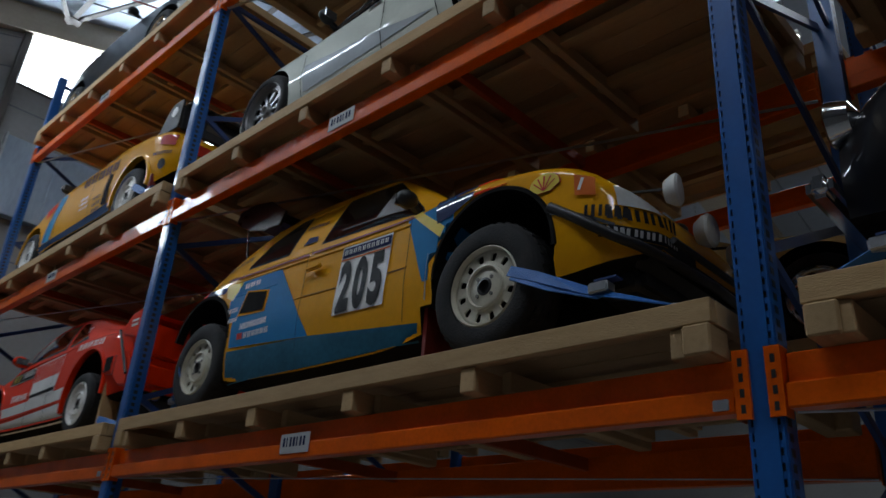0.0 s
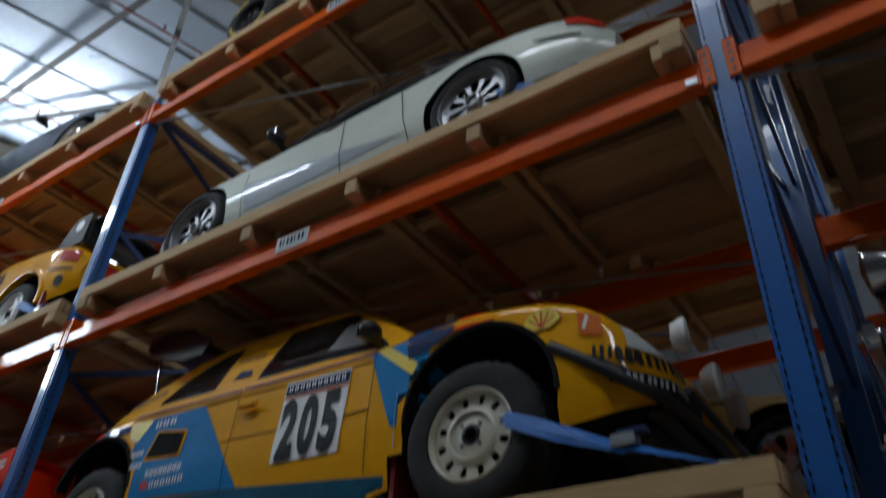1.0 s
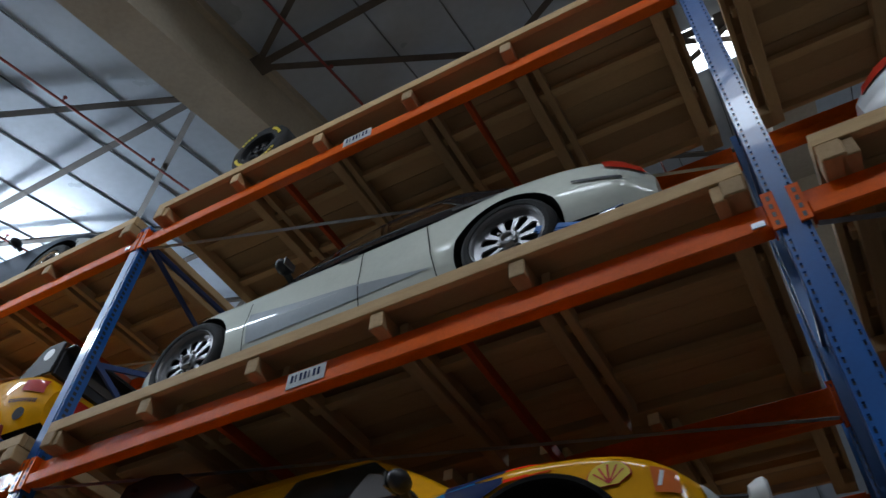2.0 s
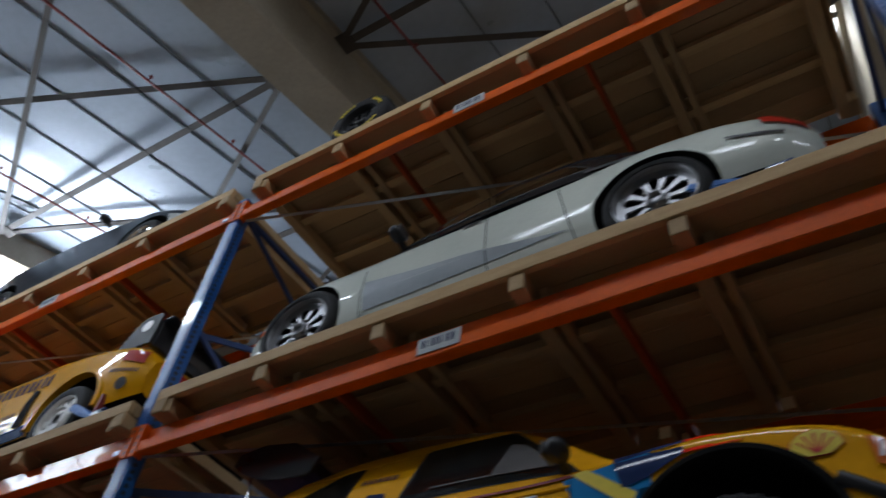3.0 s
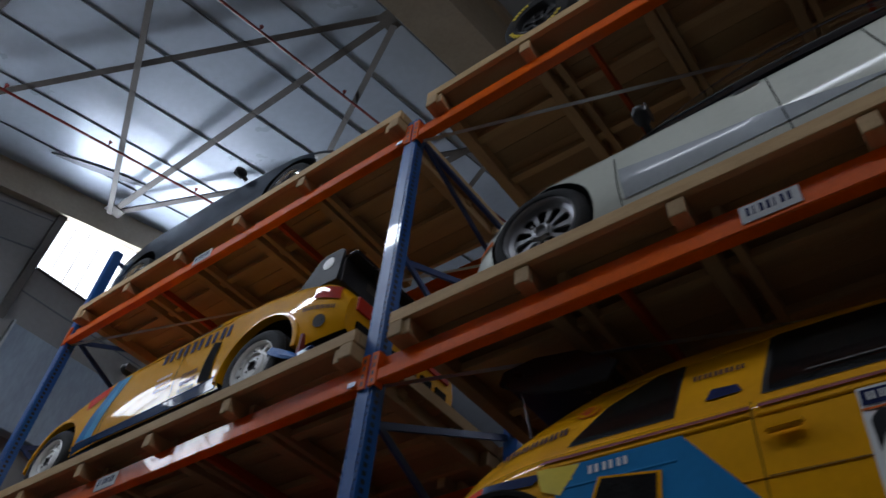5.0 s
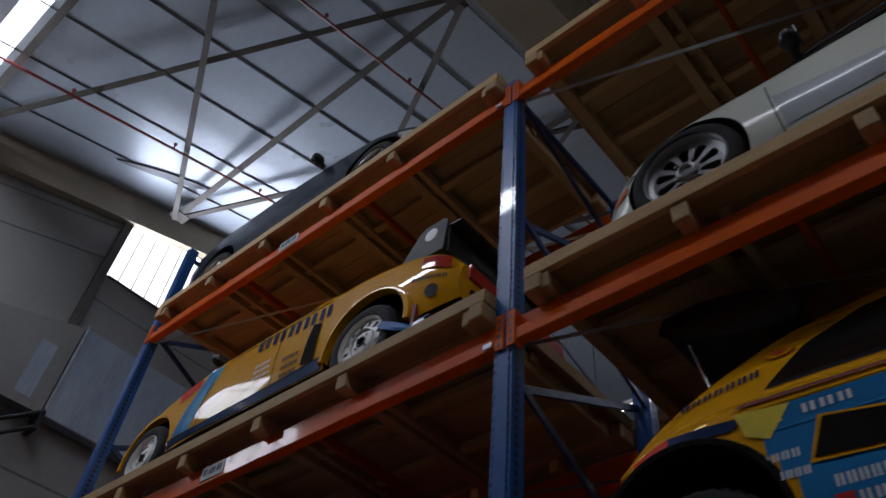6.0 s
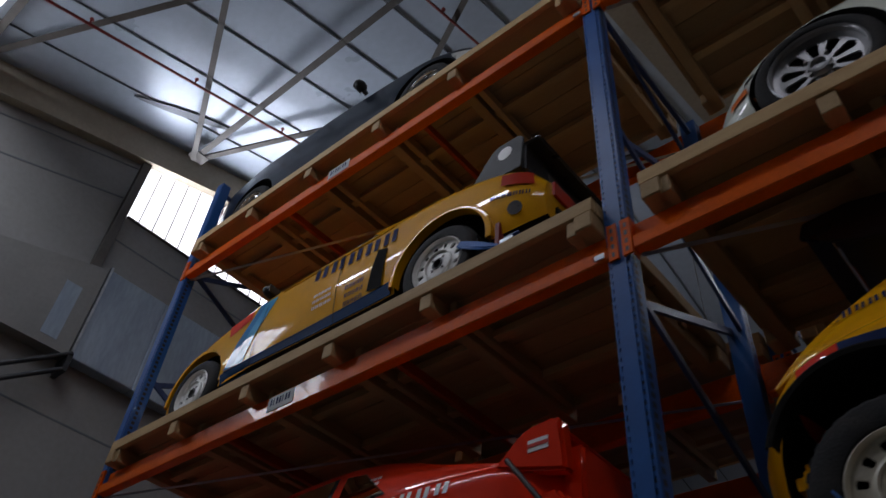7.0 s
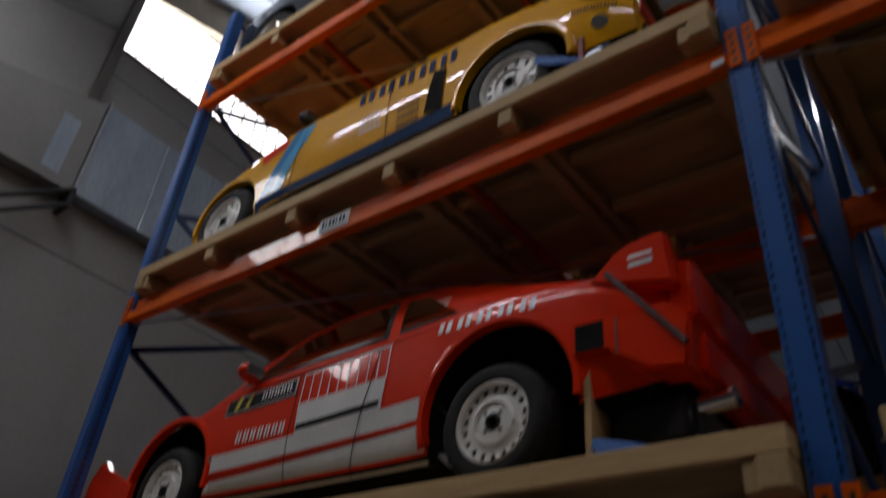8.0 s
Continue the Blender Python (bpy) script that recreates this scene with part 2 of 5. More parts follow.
bm = bmesh.new()
for y0, y1, z0, z1 in ((-9, -1.75, 0, 11.5), (-1.75, -0.15, 0, 7.5), (-1.75, -0.15, 9.2, 11.5), (-0.15, 2.53, 0, 11.5), (2.53, 6.8, 0, 9.58), (2.53, 6.8, 11.13, 11.5), (6.8, RIDGE, 0, 11.5), (RIDGE, 22, 0, 11.5)):
    box_bm(bm, WALL_X - 0.35, WALL_X, y0, y1, z0, z1)
structure("wall_west", under_roof(bm), M["wall"], "grey precast concrete end wall with strip window", "wall")
structure("wall_north", under_roof(box(-13.2, 24, 22, 22.3, 0, 11.5)), M["wall"], "grey concrete hall wall", "wall")
# Unseen wall, coloured dark to cut the bounce under the decks
structure("wall_south", under_roof(box(-13.2, 24, -9.3, -9, 0, 11.5)), M["wall_dark"], "grey concrete hall wall", "wall")
bm = box(24, 24.3, -9, RIDGE, 0, 11.5)
box_bm(bm, 24, 24.3, RIDGE, 22, 0, 11.5)
structure("wall_east", under_roof(bm), M["wall"], "grey concrete hall wall", "wall")
# recessed joints of the wall panels
bm = bmesh.new()
for z, y0 in ((3.1, -9), (6.32, -9), (9.1, 2.5)):
    box_bm(bm, WALL_X - 0.01, WALL_X + 0.004, y0, 22, z - 0.012, z + 0.012)
for z in (9.05, 9.7):
    bar_bm(bm, (WALL_X, -6.0, z - 0.33 * 6.0), (WALL_X, 2.36, z + 0.33 * 2.36), 0.012, 0.022)
for y in (-4.2, 7.8, 13.8):
    box_bm(bm, WALL_X - 0.01, WALL_X + 0.005, y - 0.01, y + 0.01, 0, 8.0)
structure("trim_wall_joint", bm, M["seam"], "dark joints between the concrete wall panels", "joint")
structure("trim_wall_post", box(WALL_X + 0.003, WALL_X + 0.1, 2.37, 2.5, 8.4, 10.7, 0.006), M["strut"], "tan upright strip beside the strip window", "post")

# strip window with its frame and bright panes
win = thing("window_1", WALL_X, 4.665, 10.35, "bright strip window of ribbed translucent panes under the roof", "window", kind="structure")
pane_me = mesh_of("pane", box(-0.012, 0.012, -0.115, 0.115, -0.765, 0.765), M["daylight"])
for k in range(18):
    share("pane", pane_me, win, pose(-0.2, -2.01 + k * 0.2365, 0))
mull = mesh_of("window_bar", box(-0.02, 0.02, -0.008, 0.008, -0.765, 0.765), M["strut"])
for k in range(19):
    share("window_bar", mull, win, pose(-0.19, -2.128 + k * 0.2365, 0))
part("window_sill", box(-0.32, 0.03, -2.13, 2.13, -0.80, -0.768), M["strut"], win)

# narrow window further along the end wall
# Out of view, set from reflections on beams and doors, glow raised
win = thing("window_8", WALL_X, -0.95, 8.35, "bright narrow window of ribbed translucent panes", "window", kind="structure")
pane_me = mesh_of("pane", box(-0.012, 0.012, -0.19, 0.19, -0.84, 0.84), M["strong_daylight"])
bar_8 = mesh_of("window_bar", box(-0.03, 0.03, -0.012, 0.012, -0.85, 0.85), M["strut"])
for k in range(4):
    share("pane", pane_me, win, pose(-0.2, -0.6 + k * 0.4, 0))
for k in range(5):
    share("window_bar", bar_8, win, pose(-0.19, -0.79 + k * 0.395, 0))
part("window_sill", box(-0.32, 0.03, -0.8, 0.8, -0.88, -0.852), M["strut"], win)

# roof with openings for the roof lights
bm = bmesh.new()
xs = sorted({-13.2, 24.0} | {r[0] - r[2] / 2 for r in ROOF_LIGHTS} | {r[0] + r[2] / 2 for r in ROOF_LIGHTS})
ys = sorted({-9.3, RIDGE, 22.3} | {r[1] - r[3] / 2 for r in ROOF_LIGHTS} | {r[1] + r[3] / 2 for r in ROOF_LIGHTS})
for x0, x1 in zip(xs, xs[1:]):
    for y0, y1 in zip(ys, ys[1:]):
        cx, cy = (x0 + x1) / 2, (y0 + y1) / 2
        if not any(abs(cx - r[0]) < r[2] / 2 and abs(cy - r[1]) < r[3] / 2 for r in ROOF_LIGHTS):
            box_bm(bm, x0, x1, y0, y1, 11.35, 11.5)
bmesh.ops.remove_doubles(bm, verts=bm.verts, dist=0.001)
structure("ceiling", under_roof(bm), M["roof"], "white insulated metal roof panels of the hall", "ceiling")
for k, (a, b, w, d, _) in enumerate(ROOF_LIGHTS):
    structure("window_%d" % (k + 2), under_roof(box(a - w / 2, a + w / 2, b - d / 2, b + d / 2, 11.46, 11.48)), M["daylight"],
              "bright translucent roof light panel, some added out of view", "roof light")
# panel seams
bm = bmesh.new()
for k in range(34):
    x = -12.0 + k * 0.93
    box_bm(bm, x - 0.007, x + 0.007, -9, RIDGE, 11.325, 11.346)
    box_bm(bm, x - 0.007, x + 0.007, RIDGE, 22, 11.325, 11.346)
# roof shadow by the end wall as a dark strip, broad mid, pointed ends
low, high = [], []
for k in range(15):
    a = k / 14
    wa = 0.075 * math.sin(math.pi * a) ** 0.8 + 0.003
    for row, z in ((low, 11.318), (high, 11.345)):
        row.append([bm.verts.new((-12.1 + 0.35 * a + e * wa, 1.62 + 1.5 * a, z)) for e in (-1, 1)])
for k in range(14):
    for q in ((low[k][0], low[k][1], low[k + 1][1], low[k + 1][0]), (low[k][0], low[k + 1][0], high[k + 1][0], high[k][0]), (low[k][1], high[k][1], high[k + 1][1], low[k + 1][1])):
        bm.faces.new(q)
structure("trim_roof_seam", under_roof(bm), M["seam"], "dark seams between the roof panels and a roof shadow built as a strip", "seam")


def girder(x0, x1, z0, z1, bm=None):
    """A beam along the hall's depth that follows the roof; z as over y = 3.1."""
    bm = bm or bmesh.new()
    for y0, y1 in ((-9, RIDGE), (RIDGE, 22)):
        g = bmesh.ops.create_cube(bm, size=1.0, matrix=Matrix.LocRotScale(((x0 + x1) / 2, (y0 + y1) / 2, (z0 + z1) / 2), None, (x1 - x0, y1 - y0, z1 - z0)))
        for v in g["verts"]:
            v.co.z += roof_z(v.co.y) - 11.35
    return bm


for gx in (-5.6, 0.9, 7.4, 13.9):
    g = girder(gx - 0.31, gx + 0.31, 10.3, 11.345)
    girder(gx - 0.4, gx + 0.4, 11.2, 11.342, g)
    structure("beam", g, M["beam_concrete"], "tan concrete roof girder spanning the hall", "girder")
g = girder(WALL_X + 0.003, WALL_X + 0.16, 10.79, 11.345)
structure("beam", g, M["beam_concrete"], "tan concrete edge girder along the end wall", "girder")


def angle_bar(a, b, w=0.085):
    bm = bmesh.new()
    bar_bm(bm, a, b, w, 0.012)
    bar_bm(bm, (a[0], a[1], a[2] + w / 2), (b[0], b[1], b[2] + w / 2), 0.012, w)
    return bm


# wind bracing under the roof, between the girders
for x0, x1 in ((-12.5, -6.35), (-5.2, 0.5), (1.3, 7.0)):
    for y0 in (-6.8, -3.45, -0.2, 2.98, 5.7):
        b = thing("roof_brace", x0, y0, roof_z(y0) - 0.22, "grey steel angle bracing under the roof", "roof brace", "roof bracing")
        part("strut", angle_bar((0, 0, 0), (x1 - x0, 0, 0), 0.1), M["strut"], b)
        part("diagonal", angle_bar((0, 0.06, 0.02), (x1 - x0, 3.15, 0.02 + PITCH * 3.15)), M["strut"], b)
        part("diagonal", angle_bar((0, 3.15, PITCH * 3.15 - 0.09), (x1 - x0, 0.06, -0.09)), M["strut"], b)
        part("gusset", box(-0.05, 0.16, -0.14, 0.14, -0.03, -0.018), M["strut"], b)
        part("gusset", box(x1 - x0 - 0.16, x1 - x0 + 0.05, -0.14, 0.14, -0.03, -0.018), M["strut"], b)

# sprinkler pipes with their heads
for px_ in (-11.0, -7.7, -4.4, -1.1):
    p = thing("sprinkler_pipe", px_, 0, roof_z(0) - 0.36, "thin dark red sprinkler pipe below the roof", "sprinkler pipe", "sprinkler pipes")
    part("pipe", rod_bm(bmesh.new(), (0, -8.9, -8.9 * PITCH), (0, RIDGE, RIDGE * PITCH), 0.02, 8), M["pipe"], p, smooth=True)
    for k in range(9):
        y = -5.5 + k * 1.5
        bm = rod_bm(bmesh.new(), (0, y, y * PITCH), (0, y, y * PITCH + 0.1), 0.012, 6)
        rod_bm(bm, (0, y, y * PITCH + 0.1), (0, y, y * PITCH + 0.112), 0.03, 8)
        part("sprinkler_head", bm, M["pipe"], p)

# ventilation duct on the end wall
d = thing("ventilation_duct", WALL_X + 0.004, 4.4, 7.02, "large galvanised sheet metal air duct on the end wall", "duct")
for y0, y1 in ((-1.78, -0.9), (-0.895, 0.1), (0.105, 1.5)):
    part("duct_panel", box(0.02, 0.22, y0, y1, 0.0, 1.43, 0.01), M["duct"], d)
for y in (-1.79, 0.1):
    part("flange", box(0.0, 0.245, y - 0.016, y + 0.016, -0.02, 1.46), M["zinc"], d)
d = thing("air_heater", WALL_X + 0.004, 2.58, 7.02, "beige sheet metal heater casing with a sloping top", "heater")
bm = bmesh.new()
front, back = [[bm.verts.new((x, y, z)) for y, z in ((0, 0), (0, 1.42), (-4.6, 0.05), (-4.6, -0.35), (-2.6, -0.05))] for x in (0.21, 0.0)]
bm.faces.new(front)
bm.faces.new(list(reversed(back)))
for k in range(5):
    bm.faces.new((front[k], back[k], back[(k + 1) % 5], front[(k + 1) % 5]))
bmesh.ops.recalc_face_normals(bm, faces=bm.faces)
part("casing", bm, M["casing"], d)
part("film_strip", box(0.211, 0.214, -0.42, -0.2, 0.12, 0.95), M["duct"], d, "pale blue protective film")
w = thing("wall_bracket", WALL_X, 2.6, 7.0, "dark steel pipes slanting down the wall under the heater", "pipe")
for d0 in (0.0, -0.22):
    part("pipe", rod_bm(bmesh.new(), (0.25, 0.02, 0.06 + d0), (0.12, -1.5, -1.1 + d0), 0.032, 10), M["black"], w, smooth=True)
part("arm", box(0.0, 0.3, -0.03, 0.03, -0.22, 0.0), M["black"], w)

# ---- pallet racking ----


def upright_mesh(height):
    """A perforated upright, its open slots facing the aisle and both sides."""
    bm = bmesh.new()
    h = 0.06
    box_bm(bm, -h + 0.004, h - 0.004, 0.006, 0.1, 0, height)
    for x0, x1 in ((-h, -h + 0.010), (-h + 0.036, h - 0.036), (h - 0.010, h)):
        box_bm(bm, x0, x1, -0.004, 0.004, 0, height)
    z, k = 0.0, 0
    while z < height - 0.05:
        for x0, x1 in ((-h + 0.010, -h + 0.036), (h - 0.036, h - 0.010)):
            box_bm(bm, x0, x1, -0.004, 0.004, z, z + 0.022)
        z += 0.05
    box_bm(bm, -h + 0.02, h - 0.02, -0.009, -0.004, 0, height)
    for s in (-1, 1):
        box_bm(bm, s * h - 0.003, s * h + 0.003, 0.004, 0.1, 0, height)
    return bm


UP_H = 7.17
up_me = mesh_of("upright", upright_mesh(UP_H), M["blue_post"])
up_tall = mesh_of("upright", upright_mesh(8.35), M["blue_post"])
slot_bm = bmesh.new()
z = 0.0
while z < 7.1:
    for s in (-1, 1):
        box_bm(slot_bm, s * 0.037 - 0.0135, s * 0.037 + 0.0135, 0.0035, 0.0058, z + 0.016, z + 0.046)
        box_bm(slot_bm, s * 0.0625 - 0.001, s * 0.0635 + 0.001, 0.025, 0.055, z + 0.021, z + 0.049)
    z += 0.05
slot_me = mesh_of("slot_pattern", slot_bm, M["black"])


def upright_frame(x, y0, y1, tall=False):
    f = thing("rack_upright_frame", x, y0, 0, "blue perforated steel rack upright frame with cross braces on the floor", "rack upright", "rack upright frames")
    me = up_tall if tall else up_me
    share("upright", me, f, pose(0, 0, 0))
    share("upright", me, f, pose(0, y1 - y0, 0, 0, 0, 180))
    tagged(share("slot_pattern", slot_me, f, pose(0, 0, 0), "dark slot holes"), kind="stuff")
    tagged(share("slot_pattern", slot_me, f, pose(0, y1 - y0, 0, 0, 0, 180), "dark slot holes"), kind="stuff")
    part("base_plate", box(-0.09, 0.09, -0.03, 0.13, 0.002, 0.012), M["zinc"], f)
    part("base_plate", box(-0.09, 0.09, y1 - y0 - 0.13, y1 - y0 + 0.03, 0.002, 0.012), M["zinc"], f)
    top, deep = (8.3 if tall else 7.1), y1 - y0 - 0.1
    for z in (0.25, top - 0.06):
        part("horizontal_brace", box(-0.018, 0.018, 0.09, deep, z - 0.022, z + 0.022), M["blue_dark"], f)
    z, k = 0.25, 0
    while z + 0.675 < top:
        a, b = (0.1, deep) if k % 2 == 0 else (deep, 0.1)
        part("diagonal_brace", bar_bm(bmesh.new(), (-0.03 + 0.06 * (k % 2), a, z), (-0.03 + 0.06 * (k % 2), b, z + 0.675), 0.024, 0.048), M["blue_dark"], f)
        z, k = z + 0.675, k + 1
    return f


def beam_mesh(length, tall):
    bm = bmesh.new()
    h = length / 2
    box_bm(bm, -h, h, -0.006, 0.075, -tall, -tall + 0.088, 0.007)
    box_bm(bm, -h, h, 0.036, 0.075, -tall + 0.08, 0, 0.004)
    return bm


BEAM_H = [0.2, 0.2, 0.2]
beam_mes = [mesh_of("beam_profile", beam_mesh(4.86, t), M["orange"]) for t in BEAM_H]
bm = box(-0.026, 0.026, -0.012, 0.0, -0.225, 0.02, 0.002)
for s in (-1, 1):
    box_bm(bm, s * 0.024 - 0.003, s * 0.024 + 0.003, -0.012, 0.06, -0.225, 0.02)
conn_me = mesh_of("connector", bm, M["orange"])
bm = bmesh.new()
for k in range(4):
    box_bm(bm, -0.008, 0.008, -0.0135, -0.0115, -0.205 + k * 0.055, -0.175 + k * 0.055)
hole_me = mesh_of("hook_holes", bm, M["black"])
clip_me = mesh_of("safety_clip", box(-0.03, 0.03, -0.02, -0.013, -0.02, 0.02, 0.004), M["zinc"])


def rack_beam(x, y, z, flip, clip=True, level=0):
    b = thing("rack_beam", x, y, z, "orange painted steel rack beam between blue uprights", "rack beam", "rack beams", 180 if flip else 0)
    share("beam_profile", beam_mes[level], b)
    for s in (-1, 1):
        share("connector", conn_me, b, pose(s * 2.458, 0, 0))
        share("hook_holes", hole_me, b, pose(s * 2.458, 0, 0), "dark hook holes")
    if clip:
        share("safety_clip", clip_me, b, pose(2.38, 0, -0.17), "small grey steel locking clip")
    return b


# Beam orange darkened: the shade under the decks is put into its colour
M["orange_dim"] = material("orange beam paint, dimmed as shade", (0.42, 0.065, 0.012), 0.6, 0, 0.2, 4, 50, 0.05, spec=0.2)
bar_me = mesh_of("cross_bar", box(-0.02, 0.02, 0.0, REAR - FRONT - 0.1, -0.085, -0.005, 0.004), M["orange_dim"])

PAL_D = 1.6
JOISTS = [-2.24, -1.42, -0.55, 0.33, 1.19, 2.24]
fascia_me = mesh_of("edge_board", box(-2.36, 2.36, 0, 0.045, -0.095, 0, 0.004), M["pine"])
joist_me = mesh_of("joist", box(-0.045, 0.045, 0.012, PAL_D - 0.012, -0.212, -0.1, 0.005), M["pine_y"])
joist2_me = mesh_of("joist", box(-0.026, 0.026, 0.16, PAL_D - 0.16, -0.19, -0.1, 0.004), M["pine_y"])
string_me = mesh_of("stringer", box(-2.31, 2.31, -0.035, 0.035, -0.16, -0.1, 0.003), M["pine"])
plank_me = mesh_of("plank", box(-2.34, 2.34, -0.0915, 0.0915, -0.032, -0.002, 0.002), M["ply"])
block_me = mesh_of("corner_block", box(-0.055, 0.055, -0.006, 0.15, -0.212, -0.096, 0.008), M["pine_y"])
batten_me = mesh_of("batten", box(-0.05, 0.05, 0.05, PAL_D - 0.05, -0.099, -0.033, 0.003), M["pine_y"])


def platform(x, y, z, seed):
    """A timber car platform: planks on battens, stringers and joists, boards along its edges."""
    rnd = random.Random(seed)
    p = thing("timber_platform", x, y, z, "rough pine car platform of planks on joists, resting on orange beams", "platform", "timber car platforms")
    share("edge_board", fascia_me, p, pose(0, 0, 0))
    share("edge_board", fascia_me, p, pose(0, PAL_D - 0.045, 0))
    for k in range(8):
        share("plank", plank_me, p, pose(rnd.uniform(-0.008, 0.008), 0.145 + k * 0.187, rnd.uniform(-0.003, 0.001), 0, 0, rnd.uniform(-0.1, 0.1)))
    for j in JOISTS:
        share("joist", joist_me, p, pose(j + rnd.uniform(-0.012, 0.012), 0, 0, 0, 0, rnd.uniform(-0.3, 0.3)))
    for j in (-1.3, -0.43, 0.43, 1.3):
        share("joist", joist2_me, p, pose(j + rnd.uniform(-0.03, 0.03), 0, 0, 0, 0, rnd.uniform(-0.5, 0.5)))
    for yy in (0.55, 1.08):
        share("stringer", string_me, p, pose(0, yy + rnd.uniform(-0.02, 0.02), 0))
    for sx in (-1, 1):
        for yy in (0.0, PAL_D - 0.15):
            share("corner_block", block_me, p, pose(sx * 2.30, yy, 0))
        share("end_board", end_me, p, pose(sx * 2.345, 0, 0))
    return p


end_me = mesh_of("end_board", box(-0.018, 0.018, 0.046, PAL_D - 0.046, -0.096, -0.002, 0.003), M["pine_y"])

tag_me = mesh_of("plate", box(-0.135, 0.135, -0.012, -0.008, -0.05, 0.062, 0.002), M["tag"])
bar_mes = [mesh_of("printed_bar", box(0, wd, -0.0145, -0.0118, -0.012, 0.040), M["decal_navy"]) for wd in (0.015, 0.007)]

for i, x in enumerate(POSTS):
    upright_frame(x, FRONT + 0.012, REAR, tall=(i == 0))
    upright_frame(x, BACK_FRONT, BACK_REAR)
for bay in range(3):
    cx = (POSTS[bay] + POSTS[bay + 1]) / 2
    for lv, z in enumerate(LEVELS):
        rack_beam(cx, FRONT, z, False, True, lv)
        rack_beam(cx, REAR, z, True, False, lv)
        for bx in (-0.95, 0.78):
            tagged(share("cross_bar", bar_me, None, pose(cx + bx, FRONT + 0.05, z)), "orange steel cross bar under the timber platform, its shade in the colour", "cross bar", "cross bars")
        platform(cx + 0.04, FRONT - 0.085, DECK[lv], 10 * bay + lv)
        t = thing("rack_label", cx - 0.12, FRONT, z - BEAM_H[lv] / 2 - 0.022, "white location label with dark blue characters on an orange beam", "label", "rack location labels")
        share("plate", tag_me, t)
        for k in range(7):
            share("printed_bar", bar_mes[(k + k // 3) % 2], t, pose(-0.105 + k * 0.031, 0, 0))
        if lv < 2:
            rack_beam(cx, BACK_FRONT, z + BACK_UP, False, False, lv)
            rack_beam(cx, BACK_REAR, z + BACK_UP, True, False, lv)
            platform(cx + 0.04, BACK_FRONT - 0.085, DECK[lv] + BACK_UP, 100 + 10 * bay + lv)
        s = thing("tie_strap", cx, FRONT, z, "thin steel tension strap bracing the rack under the platform", "tie strap", "tie straps")
        part("strap", bar_bm(bmesh.new(), (-2.42, 0.06, -0.2), (2.42, REAR - FRONT - 0.06, -0.2), 0.03, 0.004), M["zinc"], s)

# ---- cars ----
from mathutils.bvhtree import BVHTree


def spread(stations, n):
    """Stations (u, values...) resampled evenly, eased by two passes of smoothing."""
    a = np.array(stations, float)
    u = np.linspace(a[0, 0], a[-1, 0], n)
    cols = [u] + [np.interp(u, a[:, 0], a[:, k]) for k in range(1, a.shape[1])]
    out = np.stack(cols, 1)
    for _ in range(3):
        mid = out.copy()
        mid[1:-1, 1:] = 0.25 * out[:-2, 1:] + 0.5 * out[1:-1, 1:] + 0.25 * out[2:, 1:]
        out = mid
    return out


def skin(rings):
    """Joins mirrored half sections into a closed hull."""
    bm = bmesh.new()
    vs = []
    for u, half in rings:
        ring = [bm.verts.new((u, y, z)) for y, z in half]
        ring += [bm.verts.new((u, -y, z)) for y, z in reversed(half[1:-1])]
        vs.append(ring)
    n = len(vs[0])
    for a, b in zip(vs, vs[1:]):
        for k in range(n):
            bm.faces.new((a[k], a[(k + 1) % n], b[(k + 1) % n], b[k]))
    bm.faces.new(list(reversed(vs[0])))
    bm.faces.new(vs[-1])
    bmesh.ops.recalc_face_normals(bm, faces=bm.faces)
    return bm


def hull(stations, n=56, crown=0.03, crease=0.0):
    """Lower car body. Stations: u, bottom, top, half width, shoulder radius."""
    rings = []
    for u, zb, zt, w, r in spread(stations, n):
        h = zt - zb
        r = min(r, h * 0.6, w * 0.5)
        half = [(0, zb), (0.6 * w, zb), (0.9 * w, zb + 0.005), (0.955 * w, zb + 0.05 * h), (0.985 * w, zb + 0.2 * h), (w + crease, zb + 0.42 * h),
                (w, zb + 0.5 * h), (0.99 * w, zb + 0.62 * h), (0.975 * w, zt - r)]
        for k in range(1, 6):
            a = k / 5 * math.pi / 2
            half.append((0.975 * w - r * 1.15 * (1 - math.cos(a)), zt - r + r * math.sin(a)))
        w1 = half[-1][0]
        half += [(0.66 * w1, zt + crown * 0.5), (0.33 * w1, zt + crown * 0.9), (0, zt + crown)]
        rings.append((u, half))
    return skin(rings)


def cabin(stations, tumble=0.42, n=44):
    """Greenhouse. Stations: u, base, top, half width at the base."""
    rings = []
    for u, zb, zt, w in spread(stations, n):
        zt = max(zt, zb + 0.02)
        wt = max(0.2, w - (zt - zb) * tumble)
        r = min(0.07, (zt - zb) * 0.4)
        half = [(0, zb), (w * 0.6, zb), (w, zb)]
        for k in range(1, 6):
            q = k / 5
            half.append((w + (wt - w) * q + 0.012 * math.sin(q * math.pi), zb + (zt - r - zb) * q))
        for k in range(1, 5):
            a = k / 4 * math.pi / 2
            half.append((wt - r * 1.3 * (1 - math.cos(a)), zt - r + r * math.sin(a)))
        w1 = half[-1][0]
        half += [(0.6 * w1, zt + 0.014), (0, zt + 0.024)]
        rings.append((u, half))
    return skin(rings)


